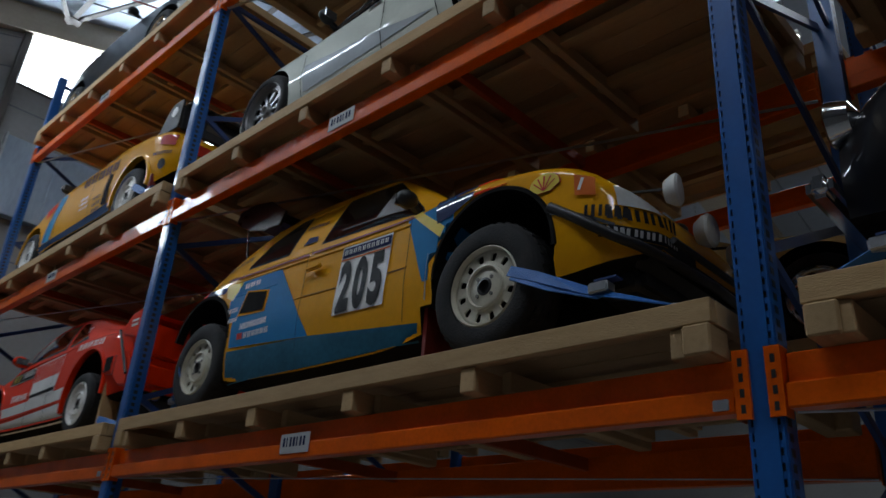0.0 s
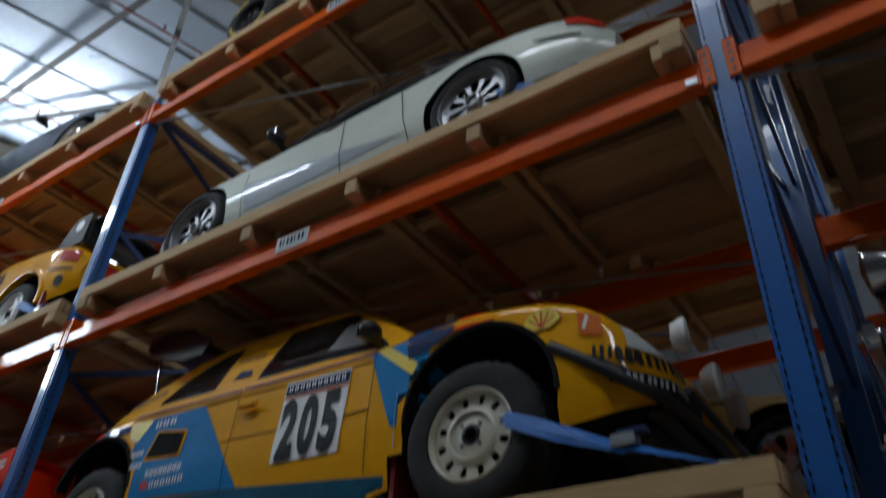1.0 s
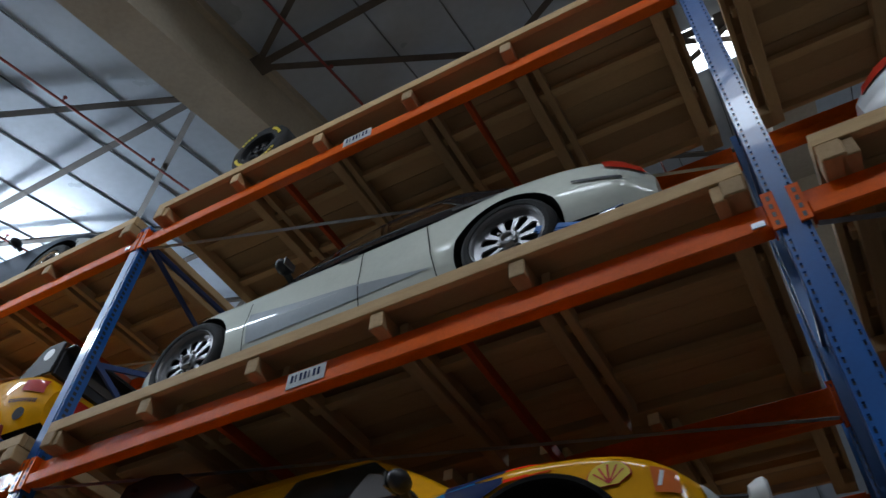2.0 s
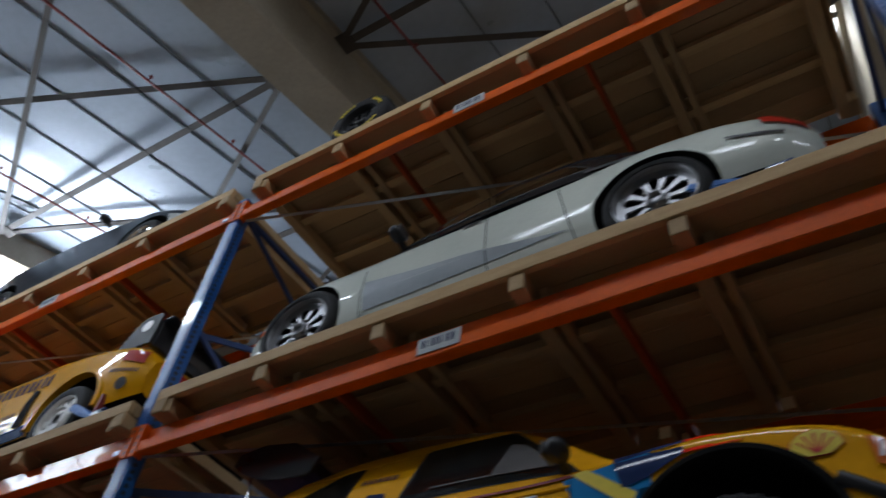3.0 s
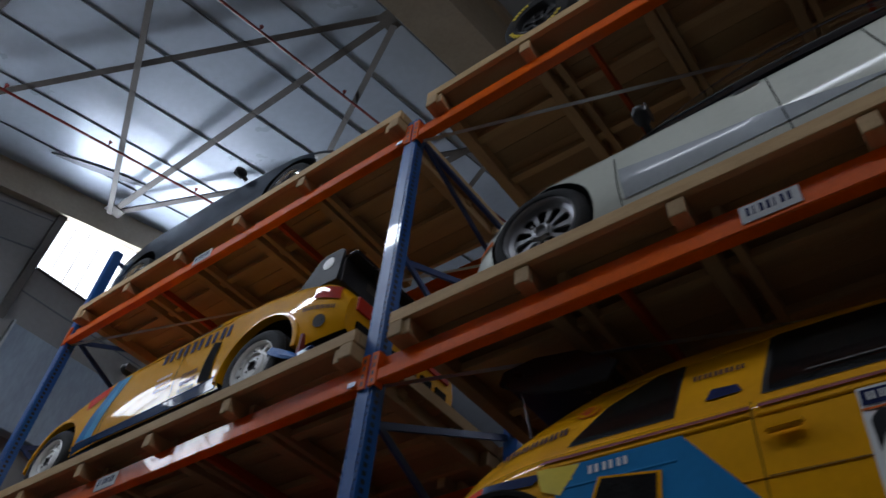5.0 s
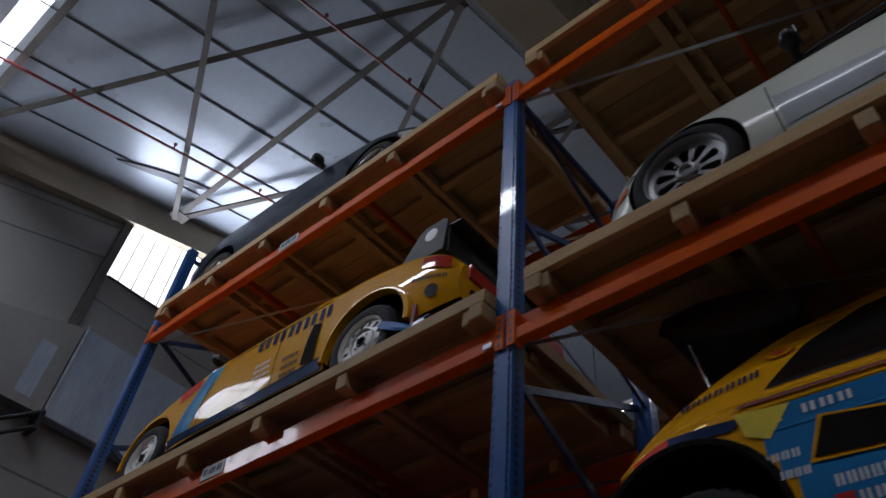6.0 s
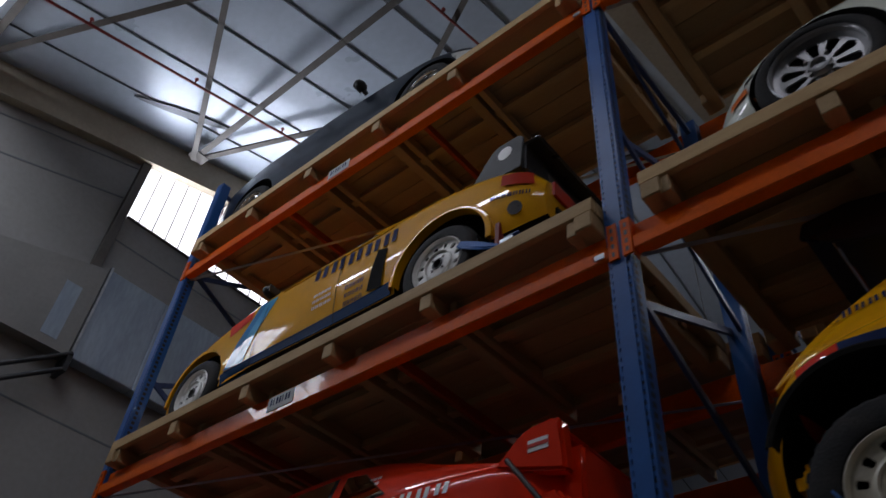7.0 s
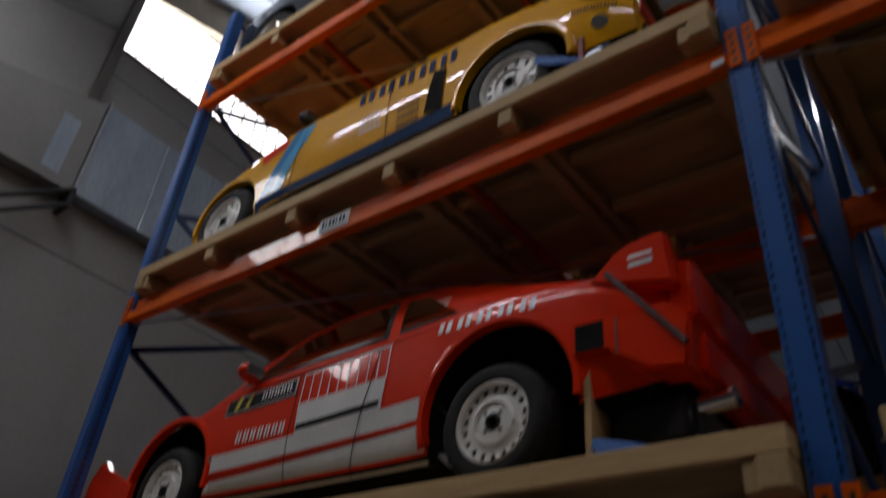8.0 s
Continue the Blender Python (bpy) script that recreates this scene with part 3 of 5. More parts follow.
def arch_cut(bm, arches, w, extra=()):
    """Cuts the wheel wells (u, z, radius, depth) out of a hull."""
    body = new("hull", mesh_of("hull", bm, [M["well"], M["well"]]))
    cutters = []
    for u, z, r, depth in arches:
        for s in (-1, 1):
            c = bmesh.new()
            m = Matrix.Translation((u, s * (w + 0.15 - (depth + 0.15) / 2 + 0.0), z)) @ pose(0, 0, 0, 90, 0, 0)
            bmesh.ops.create_cone(c, cap_ends=True, segments=44, radius1=r, radius2=r, depth=depth + 0.15, matrix=m)
            for f in c.faces:
                f.material_index = 1
            cutters.append(c)
    for x0, x1, y0, y1, z0, z1 in extra:
        c = box(x0, x1, y0, y1, z0, z1)
        for f in c.faces:
            f.material_index = 1
        cutters.append(c)
    obs = []
    for c in cutters:
        o = new("cutter", mesh_of("cutter", c, [M["well"], M["well"]]))
        obs.append(o)
        md = body.modifiers.new("cut", 'BOOLEAN')
        md.object, md.operation, md.solver = o, 'DIFFERENCE', 'EXACT'
    deps = bpy.context.evaluated_depsgraph_get()
    me = bpy.data.meshes.new_from_object(body.evaluated_get(deps))
    for o in obs + [body]:
        bpy.data.objects.remove(o, do_unlink=True)
    out = bmesh.new()
    out.from_mesh(me)
    return out


def patch(poly, step=0.05):
    """A flat convex polygon in (u, z), cut into a grid."""
    us, zs = [p[0] for p in poly], [p[1] for p in poly]
    nu, nz = max(1, int((max(us) - min(us)) / step)), max(1, int((max(zs) - min(zs)) / step))
    bm = bmesh.new()
    g = [[bm.verts.new((min(us) + (max(us) - min(us)) * i / nu, 0, min(zs) + (max(zs) - min(zs)) * j / nz)) for j in range(nz + 1)] for i in range(nu + 1)]
    for i in range(nu):
        for j in range(nz):
            bm.faces.new((g[i][j], g[i + 1][j], g[i + 1][j + 1], g[i][j + 1]))
    area = sum(a[0] * b[1] - b[0] * a[1] for a, b in zip(poly, poly[1:] + poly[:1]))
    pts = poly if area > 0 else list(reversed(poly))
    for a, b in zip(pts, pts[1:] + pts[:1]):
        d = Vector((b[0] - a[0], 0, b[1] - a[1]))
        no = Vector((d.z, 0, -d.x))
        bmesh.ops.bisect_plane(bm, geom=list(bm.verts) + list(bm.edges) + list(bm.faces), plane_co=(a[0], 0, a[1]), plane_no=no, clear_outer=True)
    return bm


def lay(bm, tree, side, lift=0.004, axis="y", thick=0.0):
    """Lays a flat piece on a body, seen along an axis; drops what misses it."""
    gone = []
    for v in bm.verts:
        if axis == "y":
            o, d = Vector((v.co.x, side * 3, v.co.z)), Vector((0, -side, 0))
        elif axis == "x":
            o, d = Vector((side * 6, v.co.x, v.co.z)), Vector((-side, 0, 0))
        else:
            o, d = Vector((v.co.x, v.co.z, 4)), Vector((0, 0, -1))
        hit, no, _, _ = tree.ray_cast(o, d)
        if hit is None:
            gone.append(v)
        else:
            if no.dot(d) > 0:
                no = -no
            v.co = hit + no * lift
    bmesh.ops.delete(bm, geom=gone, context='VERTS')
    return bm


def lettering(text, u, z, height, width, side, slant=0.0):
    """Solid letters from the built-in font, flat in (u, z), read from the given side."""
    c = bpy.data.curves.new("text", 'FONT')
    c.body, c.size, c.align_x, c.align_y = text, 1.0, 'CENTER', 'CENTER'
    c.offset, c.space_character = 0.05, 1.2
    o = new("text", c)
    deps = bpy.context.evaluated_depsgraph_get()
    me = bpy.data.meshes.new_from_object(o.evaluated_get(deps))
    bpy.data.objects.remove(o, do_unlink=True)
    bm = bmesh.new()
    bm.from_mesh(me)
    xs, ys = [v.co.x for v in bm.verts], [v.co.y for v in bm.verts]
    kx, ky = width / (max(xs) - min(xs)), height / (max(ys) - min(ys))
    mx, my = (max(xs) + min(xs)) / 2, (max(ys) + min(ys)) / 2
    for v in bm.verts:
        x, y = (v.co.x - mx) * kx, (v.co.y - my) * ky
        v.co = Vector((u - side * x, 0, z + y + slant * x))
    for _ in range(2):
        long = [e for e in bm.edges if e.calc_length() > 0.05]
        if long:
            bmesh.ops.subdivide_edges(bm, edges=long, cuts=1)
    return bm


def wheel(parent, u, y, r, rim_r, side, holes, h0, h1, frac, rim_mat, dish=0.03, width=0.21, cap="rim", tread=True):
    """A wheel with its tyre, a pierced rim, hub and brake disc. side: -1 or 1, where its face looks."""
    hub = part("wheel", lathe_bm([(rim_r * 0.99, 0.0), (rim_r, 0.012), (rim_r * 0.965, 0.02), (rim_r * 0.93, -0.03)], 44),
               rim_mat, parent, smooth=True)
    hub.matrix_local = pose(u, y, r) @ pose(0, 0, 0, 0, 0, 0 if side > 0 else 180)
    part("tyre", lathe_bm([(rim_r * 0.99, -width), (rim_r * 1.12, -width - 0.02), (r * 0.95, -width + 0.005), (r, -width + 0.04), (r, -0.035), (r * 0.955, 0.004), (r * 0.9, 0.018),
                           (rim_r * 1.13, 0.024), (rim_r * 1.03, 0.018), (rim_r * 0.985, 0.004)], 56), M["rubber"], hub, "worn black tyre", True)
    # Barrel and brake disc are coloured dark as the shade behind the holes
    part("barrel", lathe_bm([(rim_r * 0.93, -0.03), (rim_r * 0.9, -width * 0.8), (rim_r, -width)], 32), M["well"], hub, "inner barrel darkened as the shade behind the rim holes", True)
    if tread:
        bm = bmesh.new()
        for k in range(36):
            a = 2 * math.pi * k / 36
            for yy in (-0.045, -0.1, -0.155):
                g = bmesh.ops.create_cube(bm, size=1.0, matrix=pose(0, 0, 0, 0, math.degrees(a) + (3 if yy == -0.1 else 0), 0) @ Matrix.LocRotScale((r - 0.002, yy, 0), None, (0.012, 0.042, 0.034)))
        tagged(part("tread", bm, M["rubber"], hub), kind="stuff")
    # pierced disc
    bm = bmesh.new()
    r0, r1, dz = rim_r * h0, rim_r * h1, -dish * 0.75
    n = holes * 6
    ring = [[bm.verts.new((q * math.cos(2 * math.pi * k / n), d_, q * math.sin(2 * math.pi * k / n))) for k in range(n)]
            for q, d_ in ((rim_r * 0.2, 0.004 - dish * 0.2), (r0, dz), (r1, dz), (rim_r * 0.945, -0.022))]
    for a, b in ((0, 1), (2, 3)):
        for k in range(n):
            bm.faces.new((ring[a][k], ring[a][(k + 1) % n], ring[b][(k + 1) % n], ring[b][k]))
    rm, hr, ha = (r0 + r1) / 2, (r1 - r0) / 2 * 0.88, frac * math.pi / holes
    for q in range(holes):
        k0 = q * 6
        edge = [ring[1][(k0 + k) % n] for k in range(7)] + [ring[2][(k0 + k) % n] for k in range(6, -1, -1)]
        mid = 2 * math.pi * (k0 + 3) / n
        inner = []
        for v in edge:
            rv, av = math.hypot(v.co.x, v.co.z), math.atan2(v.co.z, v.co.x) - mid
            av = (av + math.pi) % (2 * math.pi) - math.pi
            g = math.atan2((rv - rm) / ((r1 - r0) / 2), av / (math.pi / holes))
            ri, ai = rm + hr * math.sin(g), mid + ha * math.cos(g)
            inner.append(bm.verts.new((ri * math.cos(ai), dz, ri * math.sin(ai))))
        for k in range(14):
            bm.faces.new((edge[k], edge[(k + 1) % 14], inner[(k + 1) % 14], inner[k]))
    ext = bmesh.ops.extrude_face_region(bm, geom=list(bm.faces))
    for v in [g for g in ext["geom"] if isinstance(g, bmesh.types.BMVert)]:
        v.co.y -= 0.014
    bmesh.ops.recalc_face_normals(bm, faces=bm.faces)
    part("rim_disc", bm, rim_mat, hub)
    if h0 > 0.55:
        part("rim_ring", lathe_bm([(rim_r * 0.56, dz - 0.004), (rim_r * 0.545, dz + 0.02), (rim_r * 0.50, dz + 0.024), (rim_r * 0.47, dz + 0.008)], 40), rim_mat, hub, smooth=True)
    part("rim_lip", lathe_bm([(rim_r * 0.95, -0.02), (rim_r * 0.94, 0.004), (rim_r * 0.975, 0.016), (rim_r * 1.0, 0.012)], 48), rim_mat, hub, smooth=True)
    part("hub_cap", lathe_bm([(rim_r * 0.23, -0.012), (rim_r * 0.22, 0.006 - dish * 0.2), (rim_r * 0.16, 0.010 - dish * 0.2), (rim_r * 0.13, -0.02), (0.001, -0.02)], 20), rim_mat if cap == "rim" else M["black"], hub, smooth=True)
    part("brake_disc", lathe_bm([(rim_r * 0.9, -0.1), (rim_r * 0.88, -0.085), (0.001, -0.085)], 32), M["well"], hub)
    for k in range(4):
        a = math.pi / 4 + k * math.pi / 2
        part("wheel_nut", rod_bm(bmesh.new(), (rim_r * 0.29 * math.cos(a), -0.02, rim_r * 0.29 * math.sin(a)), (rim_r * 0.29 * math.cos(a), 0.004, rim_r * 0.29 * math.sin(a)), 0.011, 6), M["steel"], hub)
    return hub


def lathe_bm(prof, n):
    bm = bmesh.new()
    lathe(bm, prof, n)
    bmesh.ops.recalc_face_normals(bm, faces=bm.faces)
    return bm


def flare(u, z, r, y, side, mat, parent, a0=-8, a1=188, out=0.035, band=0.05, name="wheel_arch"):
    """A rounded lip round a wheel well."""
    bm = bmesh.new()
    n, prof = 44, ((-0.014, -0.06), (-0.014, out), (band * 0.35, out * 1.15), (band * 0.8, out * 0.7), (band, -0.03))
    rows = []
    for k in range(n + 1):
        a = radians(a0 + (a1 - a0) * k / n)
        rows.append([bm.verts.new((u + (r + p) * math.cos(a), side * (y + q), z + (r + p) * math.sin(a))) for p, q in prof])
    for a, b in zip(rows, rows[1:]):
        for k in range(len(prof) - 1):
            bm.faces.new((a[k], a[k + 1], b[k + 1], b[k]))
    bmesh.ops.recalc_face_normals(bm, faces=bm.faces)
    return part(name, bm, mat, parent, smooth=True)


class Car:
    """Collects one car: hull, cabin and what is laid on them."""

    def __init__(self, name, x, y, z, front_right, label, group=""):
        self.root = thing(name, x, y - 0.087, z, label, "car", group, 0 if front_right else 180)
        self.root.scale.y = 0.9
        self.side = -1 if front_right else 1

    def body(self, stations, mat, arches, w, cut=(), name="body", crown=0.03, crease=0.0):
        bm = arch_cut(hull(stations, crown=crown, crease=crease), arches, w, cut)
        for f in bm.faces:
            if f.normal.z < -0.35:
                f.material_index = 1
        self.tree = BVHTree.FromBMesh(bm)
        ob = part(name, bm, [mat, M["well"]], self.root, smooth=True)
        self.shell = ob
        return ob

    def cab(self, stations, mat, tumble=0.42):
        bm = cabin(stations, tumble)
        self.ctree = BVHTree.FromBMesh(bm)
        self.cabob = part("cabin", bm, mat, self.root, smooth=True)
        return self.cabob

    def mark(self, name, poly, mat, label="", on="body", lift=0.004, axis="y", side=None, step=0.05):
        tree, parent = (self.tree, self.shell) if on == "body" else (self.ctree, self.cabob)
        bm = lay(patch(poly, step), tree, self.side if side is None else side, lift, axis)
        return part(name, bm, mat, parent, label, True)

    def window(self, poly, axis="y", side=None):
        cu, cz = sum(p[0] for p in poly) / len(poly), sum(p[1] for p in poly) / len(poly)
        big = [(cu + (a - cu) * 1.0, cz + (b - cz) * 1.0) for a, b in poly]
        small = [(cu + (a - cu) * 0.95, cz + (b - cz) * 0.93) for a, b in poly]
        # Opaque dark sheet stands for the rubber and the shaded cabin behind
        self.mark("window_seal", big, M["unlit"], "", "cabin", 0.003, axis, side)
        return self.mark("window", small, M["glass"], "dark car window glass", "cabin", 0.009, axis, side)

    def bars(self, name, n, u0, u1, z0, z1, mat, on="body", slant=0.0, fill=0.7, label="", axis="y", side=None, lift=0.0075):
        """A word drawn as a row of plain upright bars, in pairs."""
        tree, parent = (self.tree, self.shell) if on == "body" else (self.ctree, self.cabob)
        st = (u1 - u0) / n
        for k in range(n):
            a, b = u0 + k * st, u0 + (k + fill) * st
            bm = bmesh.new()
            stroke = (b - a) * 0.36
            for p, q in ((a, a + stroke), (b - stroke, b)):
                s0, s1 = slant * (p - u0), slant * (q - u0)
                piece = lay(patch([(p, z0 + s0), (q, z0 + s1), (q, z1 + s1), (p, z1 + s0)], 0.04), tree, self.side if side is None else side, lift, axis)
                me = mesh_of("stroke", piece, mat)
                bm.from_mesh(me)
                bpy.data.meshes.remove(me)
            part(name, bm, mat, parent, label, True)

    def rib(self, name, u0, z0, u1, z1, r, mat, label="", n=24, on="body"):
        """A rounded swage line pressed out of the flank."""
        tree, parent = (self.tree, self.shell) if on == "body" else (self.ctree, self.cabob)
        pts = []
        for k in range(n + 1):
            hit = tree.ray_cast(Vector((u0 + (u1 - u0) * k / n, self.side * 3, z0 + (z1 - z0) * k / n)), Vector((0, -self.side, 0)))[0]
            if hit is not None:
                pts.append(hit)
        return part(name, tube(pts, r), mat, parent, label, True)

    def text(self, text, u, z, h, w, mat, lift=0.011, slant=0.0):
        bm = lay(lettering(text, u, z, h, w, self.side, slant), self.tree, self.side, lift)
        return part("number", bm, mat, self.shell, "black digit " + text)

    def add(self, name, bm, mat, label="", smooth=False, under=None):
        return part(name, bm, mat, under or self.root, label, smooth)

    def mirror(self, u, y, z, mat, s=1.0):
        for sd in (-1, 1):
            bm = bmesh.new()
            bmesh.ops.create_uvsphere(bm, u_segments=14, v_segments=9, radius=1.0, matrix=Matrix.LocRotScale((u, sd * (y + 0.05), z + 0.05), None, (0.055 * s, 0.085 * s, 0.055 * s)))
            ob = self.add("door_mirror", bm, mat, smooth=True)
            part("mirror_foot", bar_bm(bmesh.new(), (u, sd * (y - 0.06), z), (u, sd * (y + 0.03), z + 0.03), 0.04, 0.03), mat, ob)
            part("mirror_glass", box(u - 0.056 * s, u - 0.045 * s, sd * (y + 0.05) - 0.06 * s, sd * (y + 0.05) + 0.06 * s, z + 0.015, z + 0.085), M["pane_grey"], ob)


def round_box(x0, x1, y0, y1, z0, z1, r=0.03):
    bm = box(x0, x1, y0, y1, z0, z1)
    bmesh.ops.bevel(bm, geom=list(bm.edges), offset=r, segments=3, affect='EDGES')
    return bm


def slab(prof, y0, y1, r=0.006):
    """A plate with the outline prof in (u, z), from y0 to y1."""
    bm = bmesh.new()
    a = [bm.verts.new((p, y0, q)) for p, q in prof]
    b = [bm.verts.new((p, y1, q)) for p, q in prof]
    bm.faces.new(a)
    bm.faces.new(list(reversed(b)))
    for k in range(len(prof)):
        bm.faces.new((a[k], b[k], b[(k + 1) % len(prof)], a[(k + 1) % len(prof)]))
    bmesh.ops.recalc_face_normals(bm, faces=bm.faces)
    bmesh.ops.bevel(bm, geom=list(bm.edges), offset=r, segments=2, affect='EDGES')
    return bm


def shell_badge(car, u, z, r, tree_on="body", mats=("decal_red", "decal_yellow")):
    """A scallop: a fan of plain wedges on a red ground."""
    tree, parent = (car.tree, car.shell) if tree_on == "body" else (car.ctree, car.cabob)
    for k, (rad, m, lift) in enumerate(((r, mats[0], 0.006), (r * 0.93, mats[1], 0.0105))):
        pts = [(u - rad * 0.45, z - rad * 0.62)] + [(u + rad * 1.1 * math.cos(a), z - rad * 0.1 + rad * 0.85 * math.sin(a)) for a in [math.pi * (1.03 - 1.06 * i / 14) for i in range(15)]] + [(u + rad * 0.45, z - rad * 0.62)]
        part("badge", lay(patch(pts, 0.03), tree, car.side, lift), M[m], parent, "red and yellow badge", True)
    for i in range(5):
        a = math.pi * (0.86 - 0.18 * i)
        q = [(u - 0.004, z - r * 0.5), (u + 0.004, z - r * 0.5), (u + r * 0.82 * math.cos(a) + 0.005, z - r * 0.1 + r * 0.62 * math.sin(a)), (u + r * 0.82 * math.cos(a) - 0.005, z - r * 0.1 + r * 0.62 * math.sin(a))]
        part("badge_rib", lay(patch(q, 0.03), tree, car.side, 0.0135), M[mats[0]], parent)


def curve_ribbon(name, pts, width, mat, parent, thick=0.004, label=""):
    """A webbing band along points, broad side across wdir."""
    bm = bmesh.new()
    rows = []
    P = [Vector(p[:3]) for p in pts]
    for k, p in enumerate(P):
        t = (P[min(k + 1, len(P) - 1)] - P[max(k - 1, 0)]).normalized()
        side = Vector((0, 0, 1)).cross(t)
        side = side.normalized() if side.length > 1e-3 else Vector((0, 1, 0))
        up = t.cross(side).normalized()
        tw = radians(pts[k][3]) if len(pts[k]) > 3 else 0.0
        a = side * math.cos(tw) + up * math.sin(tw)
        b = t.cross(a)
        rows.append([bm.verts.new(p + a * width / 2 * s1 + b * thick / 2 * s2) for s1, s2 in ((-1, -1), (1, -1), (1, 1), (-1, 1))])
    for r0, r1 in zip(rows, rows[1:]):
        for k in range(4):
            bm.faces.new((r0[k], r0[(k + 1) % 4], r1[(k + 1) % 4], r1[k]))
    bm.faces.new(rows[0])
    bm.faces.new(list(reversed(rows[-1])))
    bmesh.ops.recalc_face_normals(bm, faces=bm.faces)
    return part(name, bm, mat, parent, label)


def ratchet_strap(x, y, z, ax, ay, az, label):
    """Blue webbing from a wheel at the origin offset to a hook on the deck at (ax, ay, az)."""
    s = thing("ratchet_strap", x, y, z, label, "ratchet strap", "blue ratchet straps")
    e = Vector((ax, ay, az))
    curve_ribbon("webbing", [(0, 0, 0, 80), (e.x * 0.2, e.y * 0.2, e.z * 0.2 + 0.0, 75), (e.x * 0.55, e.y * 0.55, e.z * 0.6, 45), (e.x, e.y, e.z, 15)], 0.055, M["strap"], s, 0.006)
    curve_ribbon("webbing", [(0.02, 0, -0.03, 70), (e.x * 0.3, e.y * 0.3, e.z * 0.35 - 0.02, 55), (e.x * 0.62, e.y * 0.62, e.z * 0.68 - 0.01, 35)], 0.05, M["strap"], s, 0.006)
    c = e * 0.62
    b = part("ratchet", round_box(c.x - 0.05, c.x + 0.05, c.y - 0.035, c.y + 0.035, c.z - 0.02, c.z + 0.03, 0.008), M["zinc"], s, "zinc plated ratchet buckle")
    part("lever", box(c.x - 0.02, c.x + 0.09, c.y - 0.028, c.y + 0.028, c.z + 0.034, c.z + 0.042), M["blue_dark"], b)
    part("hook", rod_bm(bmesh.new(), (e.x, e.y, e.z), (e.x + (0.08 if e.x > 0 else -0.08), e.y, e.z - 0.012), 0.007, 6), M["zinc"], s)
    return s

# yellow rally hatchback with the start number, front to the right
WB = 2.84
car = Car("rally_hatchback", -4.28, 3.46, DECK[0], True, "yellow and blue rally hatchback numbered 205 on a timber platform")
car.body([(-0.44, 0.46, 0.74, 0.58, 0.1), (-0.41, 0.40, 0.82, 0.70, 0.12), (-0.32, 0.38, 0.91, 0.80, 0.12), (-0.12, 0.36, 1.0, 0.86, 0.12), (0.2, 0.26, 1.05, 0.87, 0.1), (0.5, 0.14, 1.04, 0.86, 0.07), (1.3, 0.12, 1.01, 0.85, 0.06),
          (2.1, 0.12, 0.98, 0.85, 0.06), (2.4, 0.16, 0.99, 0.865, 0.06), (2.84, 0.30, 1.01, 0.87, 0.05), (3.2, 0.30, 0.975, 0.865, 0.06), (3.42, 0.31, 0.92, 0.85, 0.08), (3.54, 0.36, 0.83, 0.81, 0.1), (3.63, 0.42, 0.73, 0.72, 0.1), (3.69, 0.47, 0.65, 0.52, 0.08)],
         M["yellow"], [(0.05, 0.50, 0.395, 0.42), (WB + 0.05, 0.51, 0.405, 0.42)], 0.87,
         cut=[(a, b, s * 0.72 - 0.27, s * 0.72 + 0.27, -0.1, c) for s in (-1, 1) for a, b, c in ((WB - 0.345, WB + 0.445, 0.51), (WB - 0.43, WB, 0.36), (-0.335, 0.435, 0.5))], crown=0.03)
car.cab([(-0.29, 0.90, 0.94, 0.72), (-0.1, 0.98, 1.12, 0.78), (0.2, 1.0, 1.30, 0.79), (0.5, 0.99, 1.43, 0.80), (0.9, 0.97, 1.51, 0.80), (1.35, 0.95, 1.51, 0.80), (1.85, 0.94, 1.47, 0.80), (2.1, 0.93, 1.32, 0.79), (2.56, 0.93, 0.98, 0.74)], M["yellow"], 0.38)
car.window([(1.31, 1.05), (2.28, 1.02), (2.24, 1.07), (2.03, 1.28), (1.9, 1.40), (1.38, 1.43)])
car.mark("sliding_pane", [(1.84, 1.10), (2.18, 1.085), (1.98, 1.27), (1.9, 1.30)], M["pane_grey"], "scratched clear sliding pane", "cabin", 0.012)
car.mark("pane_rail", [(1.5, 1.10), (2.2, 1.075), (2.2, 1.083), (1.5, 1.108)], M["strut"], "", "cabin", 0.014)
car.window([(0.42, 1.07), (0.94, 1.06), (0.99, 1.41), (0.86, 1.40), (0.6, 1.27)])
car.window([(-0.55, 1.02), (0.55, 1.02), (0.44, 1.36), (-0.44, 1.36)], "x", 1)
for s in (-1, 1):
    flare(0.05, 0.50, 0.395, 0.85, s, M["well"], car.root, 2, 165, 0.014, 0.02)
    flare(WB + 0.05, 0.51, 0.405, 0.85, s, M["well"], car.root, -2, 182, 0.012, 0.012)
    rear = wheel(car.root, 0.085, s * 0.855, 0.34, 0.21, s, 12, 0.62, 0.87, 0.56, M["rim_white"], 0.02, 0.24, cap="black")
    front = wheel(car.root, WB + 0.035, s * 0.865, 0.352, 0.218, s, 12, 0.62, 0.87, 0.56, M["rim_white"], 0.02, 0.25, cap="black")
    rear.location.z += 0.012
    front.location.z += 0.02
# blue livery
car.mark("sill_panel", [(0.46, 0.123), (2.36, 0.123), (2.40, 0.33), (1.40, 0.37), (0.46, 0.46)], M["teal"], "dusty dark blue sill", lift=0.005)
car.mark("blue_panel", [(0.38, 0.44), (1.40, 0.37), (0.98, 0.93), (0.40, 0.94)], M["blue"], "blue flank panel", lift=0.006)
car.mark("flank_flag", [(0.33, 0.84), (0.42, 0.80), (0.52, 0.93), (0.30, 0.95)], M["decal_yellow"], lift=0.0085)
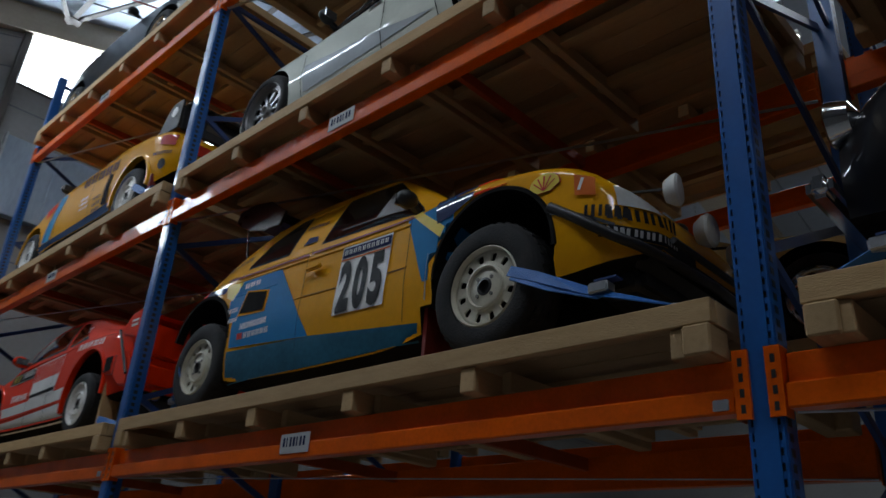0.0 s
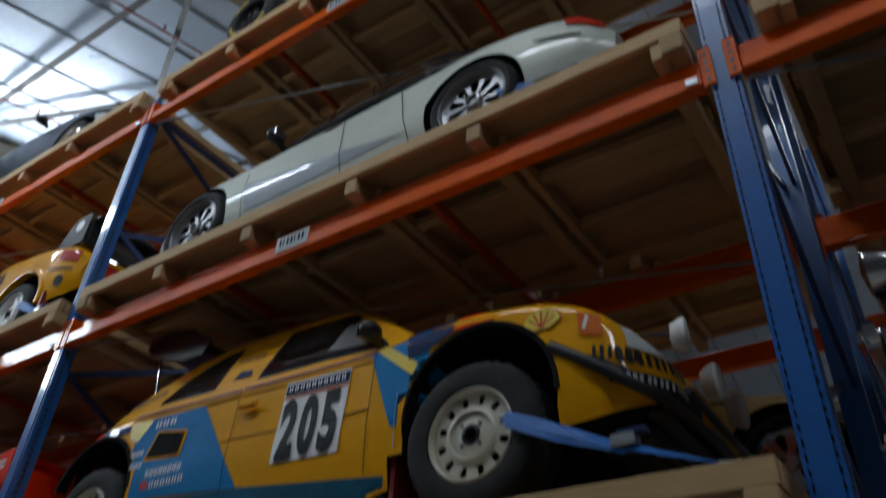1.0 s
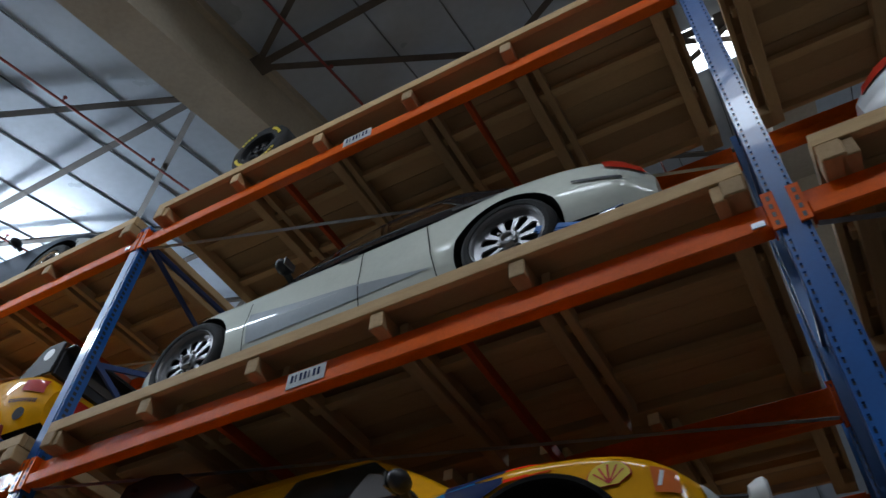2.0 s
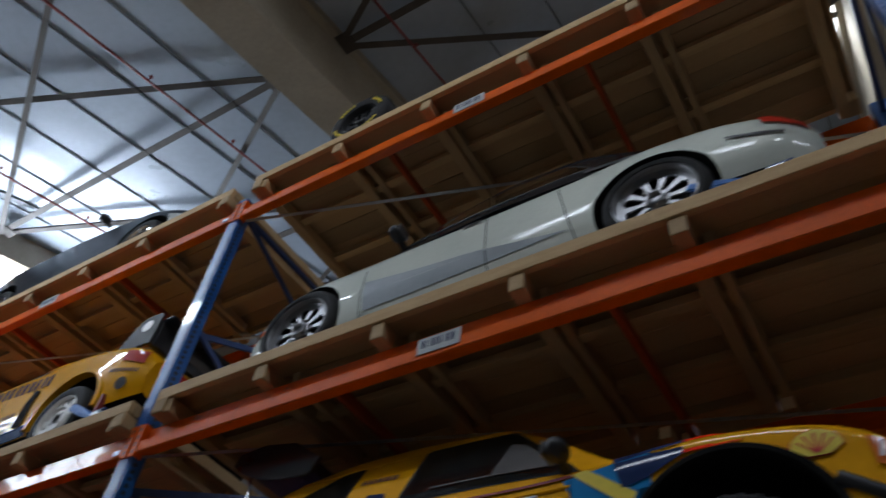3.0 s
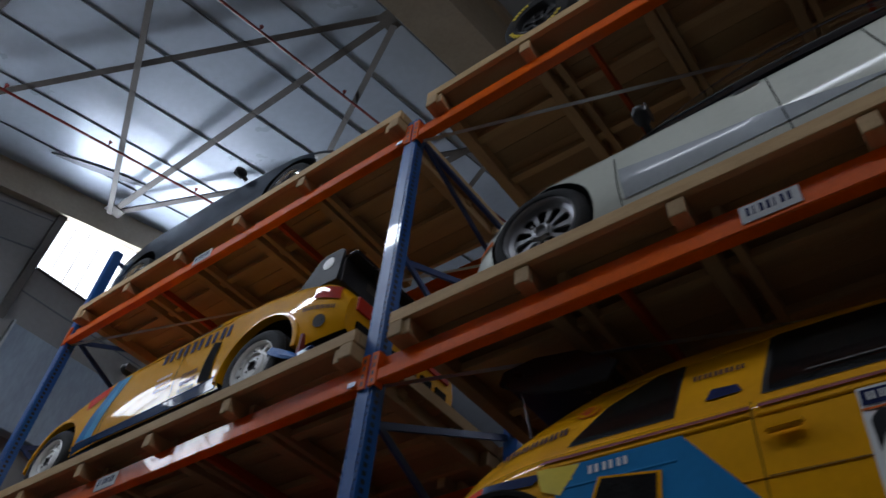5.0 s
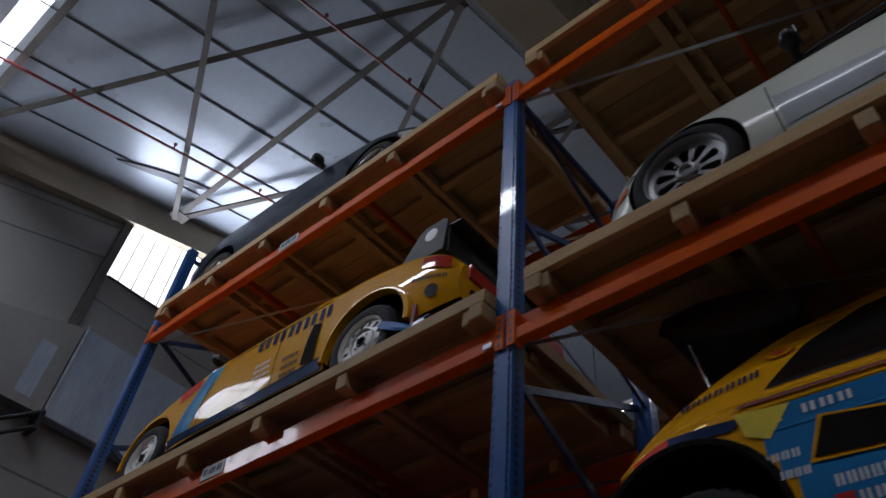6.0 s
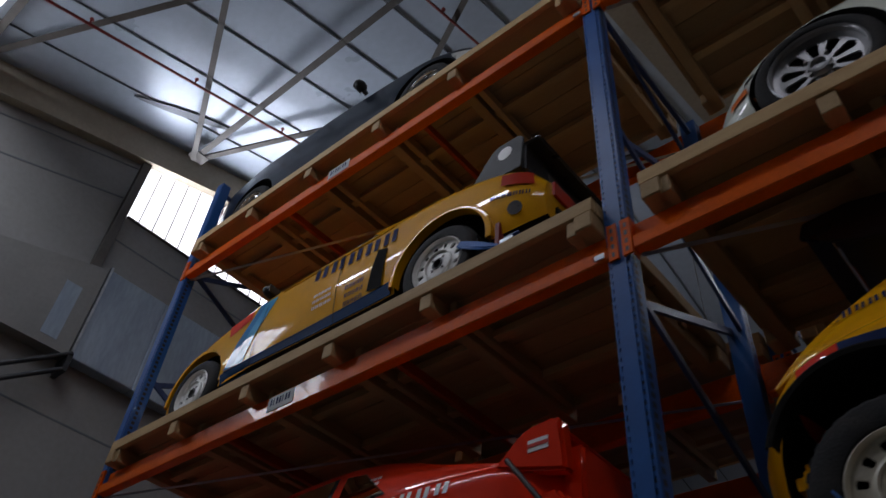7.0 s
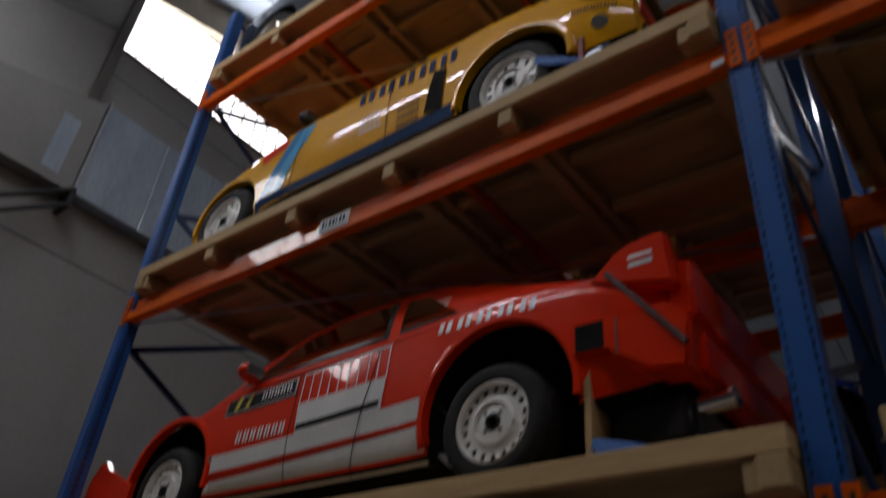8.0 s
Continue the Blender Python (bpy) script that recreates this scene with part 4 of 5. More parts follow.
car.mark("blue_panel", [(2.24, 0.93), (2.42, 0.50), (2.62, 0.50), (2.62, 0.97)], M["blue"], "blue front wing panel", lift=0.005)
car.mark("wing_stripe", [(2.28, 0.945), (2.35, 0.955), (2.56, 0.80), (2.53, 0.74)], M["decal_yellow"], lift=0.009)
car.mark("wing_stripe", [(2.44, 0.34), (2.51, 0.34), (2.51, 0.62), (2.45, 0.66)], M["white"], "white edge of the wheel arch", lift=0.009)
car.mark("bonnet_panel", [(2.4, -0.84), (2.74, -0.84), (2.64, 0.7), (2.4, 0.7)], M["navy"], "navy and red bonnet bands", axis="z", lift=0.005)
car.mark("bonnet_panel", [(2.74, -0.85), (3.0, -0.85), (2.92, 0.7), (2.64, 0.7)], M["red"], axis="z", lift=0.005)
# side intake
car.mark("wing_band", [(2.50, 0.83), (2.60, 0.85), (2.76, 0.925), (2.76, 1.0), (2.46, 0.985)], M["navy"], "navy band over the wheel arch", lift=0.010)
car.mark("wing_band", [(2.76, 0.925), (2.98, 0.925), (3.04, 1.0), (2.76, 1.0)], M["red"], "red band over the wheel arch", lift=0.010)
car.mark("side_intake", [(0.535, 0.655), (0.87, 0.635), (0.885, 0.795), (0.605, 0.84)], M["yellow"], "yellow rimmed air intake", lift=0.012)
car.mark("intake_mouth", [(0.555, 0.67), (0.85, 0.65), (0.865, 0.785), (0.62, 0.825)], M["well"], lift=0.016)
# door panel with the number
car.mark("number_panel", [(1.63, 0.455), (2.095, 0.44), (2.115, 0.895), (1.65, 0.91)], M["decal_white"], "white number panel", lift=0.007)
for digit, du in (("2", -0.142), ("0", 0.0), ("5", 0.142)):
    car.text(digit, 1.866 + du * 1.02, 0.628 - du * 0.03, 0.345, 0.118, M["decal_black"], 0.012)
car.mark("number_band", [(1.655, 0.832), (2.108, 0.818), (2.11, 0.882), (1.66, 0.897)], M["decal_navy"], "blue band with white blocks", lift=0.0105)
car.bars("band_lettering", 10, 1.68, 2.10, 0.848, 0.882, M["decal_white"], slant=-0.03, fill=0.62, lift=0.0145)
car.mark("number_line", [(1.65, 0.812), (2.106, 0.798), (2.106, 0.808), (1.65, 0.822)], M["lamp_orange"], lift=0.0105)
car.mark("door_gap", [(1.27, 0.3), (1.275, 0.3), (1.275, 1.0), (1.27, 1.0)], M["well"], lift=0.009)
car.mark("door_gap", [(2.27, 0.3), (2.275, 0.3), (2.275, 0.95), (2.27, 0.95)], M["well"], lift=0.009)
car.add("door_handle", round_box(1.31, 1.46, -0.885, -0.85, 0.815, 0.855, 0.012), M["yellow"], "yellow door handle", True)
# Thin dark line painted on as the shade of the door crease
car.mark("rubbing_strip", [(1.28, 0.655), (2.26, 0.62), (2.26, 0.627), (1.28, 0.662)], M["unlit"], lift=0.0055)
car.bars("pillar_lettering", 5, 1.03, 1.27, 1.255, 1.29, M["decal_navy"], "cabin", -0.05)
car.mark("pillar_emblem", [(1.08, 1.10), (1.24, 1.10), (1.22, 1.15), (1.11, 1.165)], M["decal_navy"], "dark blue emblem", "cabin", 0.007)
car.bars("sponsor_lettering", 5, 0.38, 0.54, 0.62, 0.655, M["decal_white"])
car.bars("sponsor_lettering", 4, 0.37, 0.52, 0.70, 0.735, M["decal_white"])
car.bars("sponsor_lettering", 8, 0.60, 0.92, 0.545, 0.59, M["decal_white"])
car.bars("sponsor_lettering", 6, 0.66, 0.96, 0.475, 0.515, M["decal_white"])
car.mark("sponsor_patch", [(0.58, 0.475), (0.645, 0.475), (0.645, 0.52), (0.58, 0.52)], M["decal_red"], lift=0.009)
# nose
shell_badge(car, 3.23, 0.845, 0.085)
car.mark("indicator_lamp", [(3.40, 0.73), (3.49, 0.72), (3.48, 0.82), (3.39, 0.85)], M["lamp_orange"], "orange indicator lamp", lift=0.012)
car.mark("indicator_glass", [(3.41, 0.755), (3.425, 0.755), (3.44, 0.82), (3.425, 0.825)], M["decal_white"], lift=0.016)
car.mark("headlamp", [(-0.72, 0.67), (-0.46, 0.67), (-0.46, 0.77), (-0.72, 0.78)], M["lamp_clear"], "clear headlamp", axis="x", side=1, lift=0.012)
car.mark("headlamp", [(0.46, 0.67), (0.72, 0.67), (0.72, 0.78), (0.46, 0.77)], M["lamp_clear"], "clear headlamp", axis="x", side=1, lift=0.012)
car.bars("nose_lettering", 3, 3.45, 3.61, 0.60, 0.665, M["decal_black"], fill=0.74, lift=0.013, label="black lettering blocks")
car.bars("nose_lettering", 5, -0.77, -0.36, 0.59, 0.655, M["decal_black"], fill=0.74, axis="x", side=1, lift=0.013, label="black lettering blocks on the nose")
car.mark("plate_panel", [(-0.70, 0.50), (-0.16, 0.50), (-0.16, 0.56), (-0.70, 0.56)], M["decal_black"], "dark number plate panel", axis="x", side=1, lift=0.008)
car.mark("plate_panel", [(3.50, 0.50), (3.64, 0.50), (3.64, 0.56), (3.50, 0.565)], M["decal_black"], lift=0.008)
car.bars("plate_bar", 2, 3.51, 3.60, 0.512, 0.55, M["tag"], lift=0.0145)
car.bars("plate_bar", 6, -0.72, -0.36, 0.512, 0.548, M["tag"], axis="x", side=1, lift=0.0145)
car.add("lower_bumper", round_box(3.36, 3.62, -0.60, 0.60, 0.26, 0.42, 0.05), M["black"], "black lower bumper", True)
car.mark("front_guard", [(-0.60, 0.40), (0.60, 0.40), (0.62, 0.495), (-0.62, 0.495)], M["black"], "black mesh front guard", axis="x", side=1, lift=0.014)
car.mark("bumper_band", [(3.27, 0.655), (3.56, 0.555), (3.56, 0.57), (3.28, 0.69)], M["black"], lift=0.01)
for s in (-1, 1):
    lamp = car.add("spot_lamp", lathe_bm([(0.001, -0.06), (0.07, -0.05), (0.1, 0.0), (0.105, 0.03), (0.09, 0.045), (0.001, 0.05)], 24), M["white"], "white covered spot lamp", True)
    lamp.matrix_local = pose(3.73, s * 0.44, 0.81, 0, 0, -78) @ Matrix.Scale(0.8, 4)
    lamp = car.add("spot_lamp", lathe_bm([(0.001, -0.06), (0.07, -0.05), (0.1, 0.0), (0.105, 0.03), (0.09, 0.045), (0.001, 0.05)], 24), M["lamp_clear"], "round spot lamp", True)
    lamp.matrix_local = pose(3.78, s * 0.2, 0.66, 0, 0, -90) @ Matrix.Scale(0.85, 4)
    car.add("lamp_stay", rod_bm(bmesh.new(), (3.5, s * 0.46, 0.86), (3.74, s * 0.46, 0.81), 0.009, 6), M["black"])
    car.add("mud_flap", box(2.415, 2.44, s * 0.62 - 0.2, s * 0.62 + 0.23, 0.05, 0.46), M["maroon"], "dark red mud flap")
car.add("bull_bar", rod_bm(bmesh.new(), (3.74, -0.50, 0.52), (3.74, 0.50, 0.52), 0.018, 8), M["black"], "", True)
car.mirror(2.22, 0.80, 1.03, M["black"])
# rear spoiler and lamps
sp = car.add("rear_spoiler", slab(((-0.02, 1.65), (0.0, 1.69), (0.2, 1.70), (0.45, 1.64), (0.65, 1.52), (0.62, 1.47), (0.42, 1.52), (0.2, 1.58), (0.05, 1.61)), -0.66, 0.66, 0.012), M["carbon"], "black rear spoiler on struts", True)
for s in (-1, 1):
    part("strut", rod_bm(bmesh.new(), (0.17, s * 0.62, 1.15), (0.09, s * 0.64, 1.62), 0.009, 8), M["chrome"], sp, "bright spoiler strut")
    part("end_plate", slab(((-0.03, 1.63), (0.0, 1.71), (0.2, 1.73), (0.46, 1.68), (0.68, 1.53), (0.62, 1.43), (0.4, 1.44), (0.2, 1.5), (0.05, 1.57)), s * 0.675 - 0.012, s * 0.675 + 0.012), M["carbon"], sp, smooth=True)
car.bars("tail_lettering", 8, -0.02, 0.42, 1.12, 1.17, M["decal_navy"], "cabin", 0.10)
shell_badge(car, 0.50, 1.28, 0.06, "cabin", ("decal_red", "yellow"))
car.mark("shoulder_stripe", [(0.30, 0.975), (1.27, 0.955), (1.27, 0.97), (0.34, 0.99)], M["maroon"], lift=0.008)
car.mark("tail_lamp", [(-0.265, 0.64), (-0.21, 0.63), (-0.19, 0.79), (-0.235, 0.79)], M["lamp_red"], "red tail lamp", lift=0.012)
car.add("rear_bumper", round_box(-0.31, -0.18, -0.74, 0.74, 0.44, 0.58, 0.045), M["yellow"], "yellow rear bumper corner", True)
car.mark("arch_stripe", [(-0.18, 0.84), (0.0, 0.905), (0.0, 0.955), (-0.18, 0.91)], M["red"], "red band over the rear arch", lift=0.007)
car.mark("arch_stripe", [(0.0, 0.905), (0.28, 0.885), (0.34, 0.93), (0.0, 0.955)], M["navy"], "navy band over the rear arch", lift=0.007)
car.mark("flank_badge", [(0.32, 0.89), (0.48, 0.86), (0.46, 0.93), (0.34, 0.95)], M["decal_yellow"], lift=0.009)
car.bars("sponsor_lettering", 3, 0.56, 0.76, 0.865, 0.905, M["decal_white"], lift=0.010)
# swage lines pressed into the flank, and the black edge under the nose
car.rib("swage_line", 1.02, 0.665, 2.27, 0.63, 0.006, M["yellow"])
car.rib("swage_line", 1.29, 0.925, 2.27, 0.90, 0.009, M["yellow"])
car.rib("swage_line", 0.44, 0.83, 0.95, 0.82, 0.010, M["blue"])
car.rib("swage_line", 0.40, 0.945, 1.26, 0.93, 0.010, M["yellow"])
car.rib("drip_rail", 0.55, 1.40, 1.9, 1.43, 0.008, M["yellow"], on="cabin")
car.mark("belt_line", [(1.3, 0.955), (2.3, 0.935), (2.3, 0.95), (1.3, 0.97)], M["maroon"], lift=0.008)
for s in (-1, 1):
    pts = [(3.27, s * 0.86, 0.70), (3.42, s * 0.85, 0.60), (3.56, s * 0.80, 0.50), (3.65, s * 0.66, 0.46), (3.70, s * 0.40, 0.44), (3.72, 0.0, 0.44)]
    car.add("bumper_edge", tube(pts, 0.026, 10), M["black"], "black rubber bumper edge", True)

# yellow long-tailed rally coupe, front to the left
WB = 2.73
car = Car("rally_coupe", -6.42, 3.44, DECK[1], False, "yellow rally coupe with black rear wing, strapped to a timber platform")
car.body([(-0.78, 0.42, 0.78, 0.72, 0.1), (-0.7, 0.34, 0.92, 0.80, 0.1), (-0.35, 0.28, 1.0, 0.86, 0.12), (0.1, 0.24, 1.06, 0.87, 0.12), (0.6, 0.25, 1.065, 0.845, 0.09), (1.3, 0.25, 1.05, 0.855, 0.08),
          (2.0, 0.25, 1.0, 0.875, 0.08), (2.5, 0.2, 0.92, 0.875, 0.12), (2.8, 0.22, 0.87, 0.86, 0.14), (3.1, 0.24, 0.74, 0.83, 0.14), (3.32, 0.27, 0.62, 0.76, 0.12), (3.42, 0.3, 0.52, 0.6, 0.08)],
         M["yellow"], [(0.0, 0.36, 0.42, 0.42), (WB, 0.34, 0.38, 0.42)], 0.87)
car.cab([(-0.2, 1.0, 1.05, 0.76), (0.4, 1.03, 1.25, 0.78), (0.85, 1.03, 1.37, 0.79), (1.5, 1.0, 1.37, 0.79), (1.8, 0.98, 1.28, 0.78), (2.35, 0.91, 0.95, 0.74)], M["yellow"], 0.5)
car.window([(0.75, 1.08), (1.95, 1.02), (1.72, 1.23), (1.5, 1.31), (0.95, 1.31)])
for s in (-1, 1):
    flare(0.0, 0.36, 0.42, 0.845, s, M["yellow"], car.root, -5, 185, 0.015, 0.035)
    flare(WB, 0.34, 0.38, 0.84, s, M["yellow"], car.root, -5, 185, 0.015, 0.035)
    wheel(car.root, 0.0, s * 0.85, 0.32, 0.215, s, 12, 0.62, 0.87, 0.58, M["rim_bright"], 0.02, cap="black")
    wheel(car.root, WB, s * 0.85, 0.315, 0.212, s, 12, 0.62, 0.87, 0.58, M["rim_bright"], 0.02, cap="black")
    car.add("mud_flap", box(-0.5, -0.47, s * 0.62 - 0.22, s * 0.62 + 0.22, 0.04, 0.42), M["maroon"], "dark red mud flap")
car.bars("flank_lettering", 5, 0.45, 1.40, 0.80, 0.93, M["decal_navy"], slant=0.05, fill=0.72, label="dark blue lettering blocks")
car.mark("sill_panel", [(0.40, 0.25), (2.34, 0.25), (2.34, 0.34), (0.40, 0.40)], M["sill_blue"], "glossy dark blue sill", lift=0.007)
car.mark("blue_stripe", [(2.06, 0.36), (2.18, 0.36), (1.93, 0.92), (1.80, 0.92)], M["sky_blue"], lift=0.006)
car.mark("blue_stripe", [(2.18, 0.36), (2.30, 0.36), (2.02, 0.92), (1.93, 0.92)], M["blue"], lift=0.006)
car.mark("wing_panel", [(2.1, 0.80), (2.36, 0.72), (2.42, 0.86), (2.1, 0.9)], M["red"], lift=0.006)
car.mark("bonnet_panel", [(2.1, -0.82), (2.75, -0.82), (2.75, 0.82), (2.1, 0.82)], M["red"], "red bonnet panel", axis="z")
car.mark("side_intake", [(0.54, 0.40), (0.69, 0.42), (0.63, 0.80), (0.52, 0.76)], M["well"], "black side air intake", lift=0.01)
car.mark("door_gap", [(1.02, 0.2), (1.028, 0.2), (1.038, 0.97), (1.03, 0.97)], M["well"], lift=0.009)
car.mark("door_gap", [(1.98, 0.2), (1.988, 0.2), (1.9, 0.86), (1.892, 0.86)], M["well"], lift=0.009)
for k in range(3):
    car.bars("sponsor_lettering", 5, 0.74, 0.94, 0.40 + k * 0.075, 0.44 + k * 0.075, M["decal_navy"])
    car.bars("sponsor_lettering", 5, 1.08 + k * 0.01, 1.3, 0.52 + k * 0.06, 0.55 + k * 0.06, M["decal_white"])
car.mark("tail_lamp", [(-0.72, 0.70), (-0.5, 0.76), (-0.5, 0.87), (-0.7, 0.84)], M["lamp_red"], "red tail lamp", lift=0.012)
car.bars("tail_lettering", 7, -0.7, -0.42, 0.61, 0.65, M["decal_navy"], slant=0.12)
car.mark("tail_badge", [(-0.60 + 0.05 * math.cos(k * math.pi / 6), 0.51 + 0.06 * math.sin(k * math.pi / 6)) for k in range(12)], M["pane_grey"], "grey round sticker", lift=0.008)
tl = car.add("rear_lamp_band", box(-0.8, -0.778, -0.62, 0.62, 0.66, 0.78), M["lamp_red"], "red rear lamp band")
for k in range(6):
    car.add("rear_vent", box(-0.80, -0.776, -0.6 + k * 0.21, -0.46 + k * 0.21, 0.42, 0.56), M["well"], "black vent slot")
w = car.add("rear_wing", round_box(-0.74, -0.22, -0.70, 0.70, 1.24, 1.275, 0.014), M["carbon"], "black rear wing with end plates", True)
for s in (-1, 1):
    e = part("end_plate", slab(((-0.12, 1.0), (-0.6, 0.99), (-0.62, 1.30), (-0.58, 1.34), (-0.40, 1.34), (-0.34, 1.31)), s * 0.72 - 0.012, s * 0.72 + 0.012), M["plate_grey"], w)
    part("oval_badge", lathe_bm([(0.001, 0.004), (0.05, 0.004), (0.062, 0.003), (0.062, 0.0)], 24), M["decal_white"], e, "white oval badge").matrix_local = pose(-0.46, s * 0.733, 1.22, 0, 0, 0 if s > 0 else 180)
part("wing_flap", round_box(-0.62, -0.575, -0.70, 0.70, 0.98, 1.26, 0.01), M["black"], w)
part("wing_bar", box(-0.626, -0.621, -0.4, 0.4, 1.08, 1.16), M["strut"], w)
car.mirror(1.95, 0.80, 0.98, M["black"])
car.rib("shoulder_line", 0.5, 0.985, 1.75, 0.945, 0.009, M["yellow"])
car.rib("sill_edge", 0.42, 0.40, 2.3, 0.345, 0.010, M["sill_blue"])
car.mark("headlamp", [(3.1, 0.5), (3.32, 0.46), (3.28, 0.6), (3.1, 0.66)], M["lamp_clear"], "clear headlamp", lift=0.012)

# red rally car with a huge rear wing, front to the left
WB = 2.58
car = Car("rally_car", -6.5, 3.56, DECK[0], False, "red rally car with white flank bands and boxed rear wing")
car.body([(-0.94, 0.50, 0.84, 0.66, 0.08), (-0.86, 0.40, 0.92, 0.78, 0.08), (-0.5, 0.34, 1.0, 0.88, 0.09), (0.0, 0.24, 1.05, 0.90, 0.14), (0.45, 0.22, 1.02, 0.87, 0.08), (0.8, 0.22, 0.985, 0.86, 0.05), (1.2, 0.22, 0.97, 0.86, 0.05),
          (1.8, 0.22, 0.95, 0.86, 0.06), (2.15, 0.22, 0.92, 0.875, 0.1), (2.58, 0.24, 0.87, 0.89, 0.13), (2.9, 0.24, 0.78, 0.88, 0.12), (3.2, 0.2, 0.62, 0.82, 0.12), (3.38, 0.2, 0.46, 0.68, 0.08)],
         M["red"], [(0.0, 0.44, 0.445, 0.42), (WB + 0.02, 0.40, 0.43, 0.42)], 0.89)
car.cab([(-0.5, 1.0, 1.04, 0.76), (0.0, 1.02, 1.2, 0.80), (0.4, 0.99, 1.34, 0.835), (0.8, 0.96, 1.40, 0.845), (1.3, 0.945, 1.40, 0.845), (1.65, 0.93, 1.34, 0.845), (2.05, 0.91, 1.17, 0.83), (2.5, 0.88, 0.92, 0.76)], M["red"], 0.36)
car.window([(0.78, 1.00), (2.10, 0.965), (1.98, 1.04), (1.58, 1.25), (1.3, 1.32), (0.84, 1.33)])
car.window([(0.30, 1.045), (0.70, 1.005), (0.76, 1.31), (0.58, 1.28)])
car.window([(-0.55, 0.95), (0.55, 0.95), (0.47, 1.30), (-0.47, 1.30)], "x", 1)
for s in (-1, 1):
    flare(0.0, 0.44, 0.445, 0.882, s, M["red"], car.root, -18, 186, 0.006, 0.022)
    flare(WB + 0.02, 0.40, 0.43, 0.872, s, M["red"], car.root, -10, 190, 0.006, 0.022)
    rear = wheel(car.root, 0.0, s * 0.88, 0.30, 0.204, s, 18, 0.74, 0.92, 0.66, M["rim_bright"], 0.02, cap="black")
    front = wheel(car.root, WB, s * 0.87, 0.295, 0.200, s, 18, 0.74, 0.92, 0.66, M["rim_bright"], 0.02, cap="black")
    for hub in (rear, front):
        hub.location.z += 0.045
car.mark("white_band", [(0.38, 0.23), (2.18, 0.23), (2.18, 0.34), (0.40, 0.415)], M["white"], "white lower flank band", lift=0.006)
car.mark("white_band", [(0.42, 0.45), (2.18, 0.40), (2.18, 0.50), (0.43, 0.565)], M["white"], "white flank band", lift=0.006)
car.mark("flank_panel", [(0.74, 0.54), (1.40, 0.50), (1.43, 0.72), (0.74, 0.75)], M["white"], "white door panel", lift=0.008)
car.mark("flank_bar", [(0.76, 0.575), (1.40, 0.55), (1.40, 0.585), (0.76, 0.61)], M["decal_black"], lift=0.011)
for k in range(10):
    a = 0.735 + k * 0.076
    car.mark("pin_stripe", [(a, 0.745 - k * 0.003), (a + 0.009, 0.745 - k * 0.003), (a + 0.009, 0.945 - k * 0.003), (a, 0.945 - k * 0.003)], M["decal_white"], lift=0.007)
car.mark("pin_stripe", [(0.73, 0.94), (1.43, 0.91), (1.43, 0.918), (0.73, 0.95)], M["decal_white"], lift=0.007)
car.mark("sponsor_panel", [(1.48, 0.795), (2.12, 0.765), (2.12, 0.88), (1.48, 0.91)], M["decal_white"], "framed black sponsor panel", lift=0.007)
car.mark("sponsor_panel", [(1.488, 0.803), (2.112, 0.774), (2.112, 0.872), (1.488, 0.901)], M["decal_black"], lift=0.0105)
car.bars("panel_lettering", 5, 1.52, 1.80, 0.825, 0.885, M["decal_white"], slant=-0.04, lift=0.0145)
for k in range(2):
    a = 1.90 + k * 0.10
    car.mark("panel_stripe", [(a, 0.79), (a + 0.035, 0.787), (a + 0.005, 0.874), (a - 0.03, 0.876)], M["decal_yellow"], lift=0.0135)
car.bars("flank_lettering", 7, 1.51, 1.96, 0.555, 0.63, M["decal_white"], fill=0.66, label="white lettering blocks")
car.bars("wing_lettering", 5, -0.22, 0.44, 0.895, 0.965, M["decal_white"], slant=0.03, fill=0.66, label="white lettering blocks")
car.mark("door_gap", [(0.94, 0.24), (0.948, 0.24), (0.80, 1.02), (0.792, 1.02)], M["well"], lift=0.013)
car.mark("door_gap", [(1.455, 0.24), (1.463, 0.24), (1.463, 0.96), (1.455, 0.96)], M["well"], lift=0.012)
car.mirror(1.92, 0.85, 0.97, M["red"], 1.15)
car.rib("sill_edge", 0.42, 0.435, 2.15, 0.375, 0.010, M["red"])
for k in range(3):
    car.bars("small_lettering", 5, 0.40, 0.66 - k * 0.04, 1.09 + k * 0.045, 1.115 + k * 0.045, M["decal_white"], "cabin")
# boxed rear wing
w = car.add("rear_wing", round_box(-0.88, -0.60, -0.80, 0.80, 1.085, 1.12, 0.012), M["red"], "red boxed rear wing with a flag sticker", True)
for s in (-1, 1):
    bm = bmesh.new()
    prof = ((-0.48, 0.96), (-0.64, 1.10), (-0.69, 1.13), (-0.86, 1.15), (-0.90, 1.13), (-0.93, 0.84), (-0.7, 0.9))
    a = [bm.verts.new((p, s * 0.84, q)) for p, q in prof]
    b = [bm.verts.new((p, s * 0.74, q)) for p, q in prof]
    bm.faces.new(a)
    bm.faces.new(list(reversed(b)))
    for k in range(len(prof)):
        bm.faces.new((a[k], b[k], b[(k + 1) % len(prof)], a[(k + 1) % len(prof)]))
    bmesh.ops.recalc_face_normals(bm, faces=bm.faces)
    bmesh.ops.bevel(bm, geom=list(bm.edges), offset=0.018, segments=2, affect='EDGES')
    e = part("end_plate", bm, M["red"], w, smooth=True)
    part("flag_sticker", box(-0.83, -0.71, s * 0.841 - 0.001, s * 0.841 + 0.003, 0.985, 1.05), M["decal_white"], e, "small white and red flag sticker")
    part("flag_stripe", box(-0.83, -0.71, s * 0.845 - 0.001, s * 0.845 + 0.002, 1.008, 1.028), M["decal_red"], e)
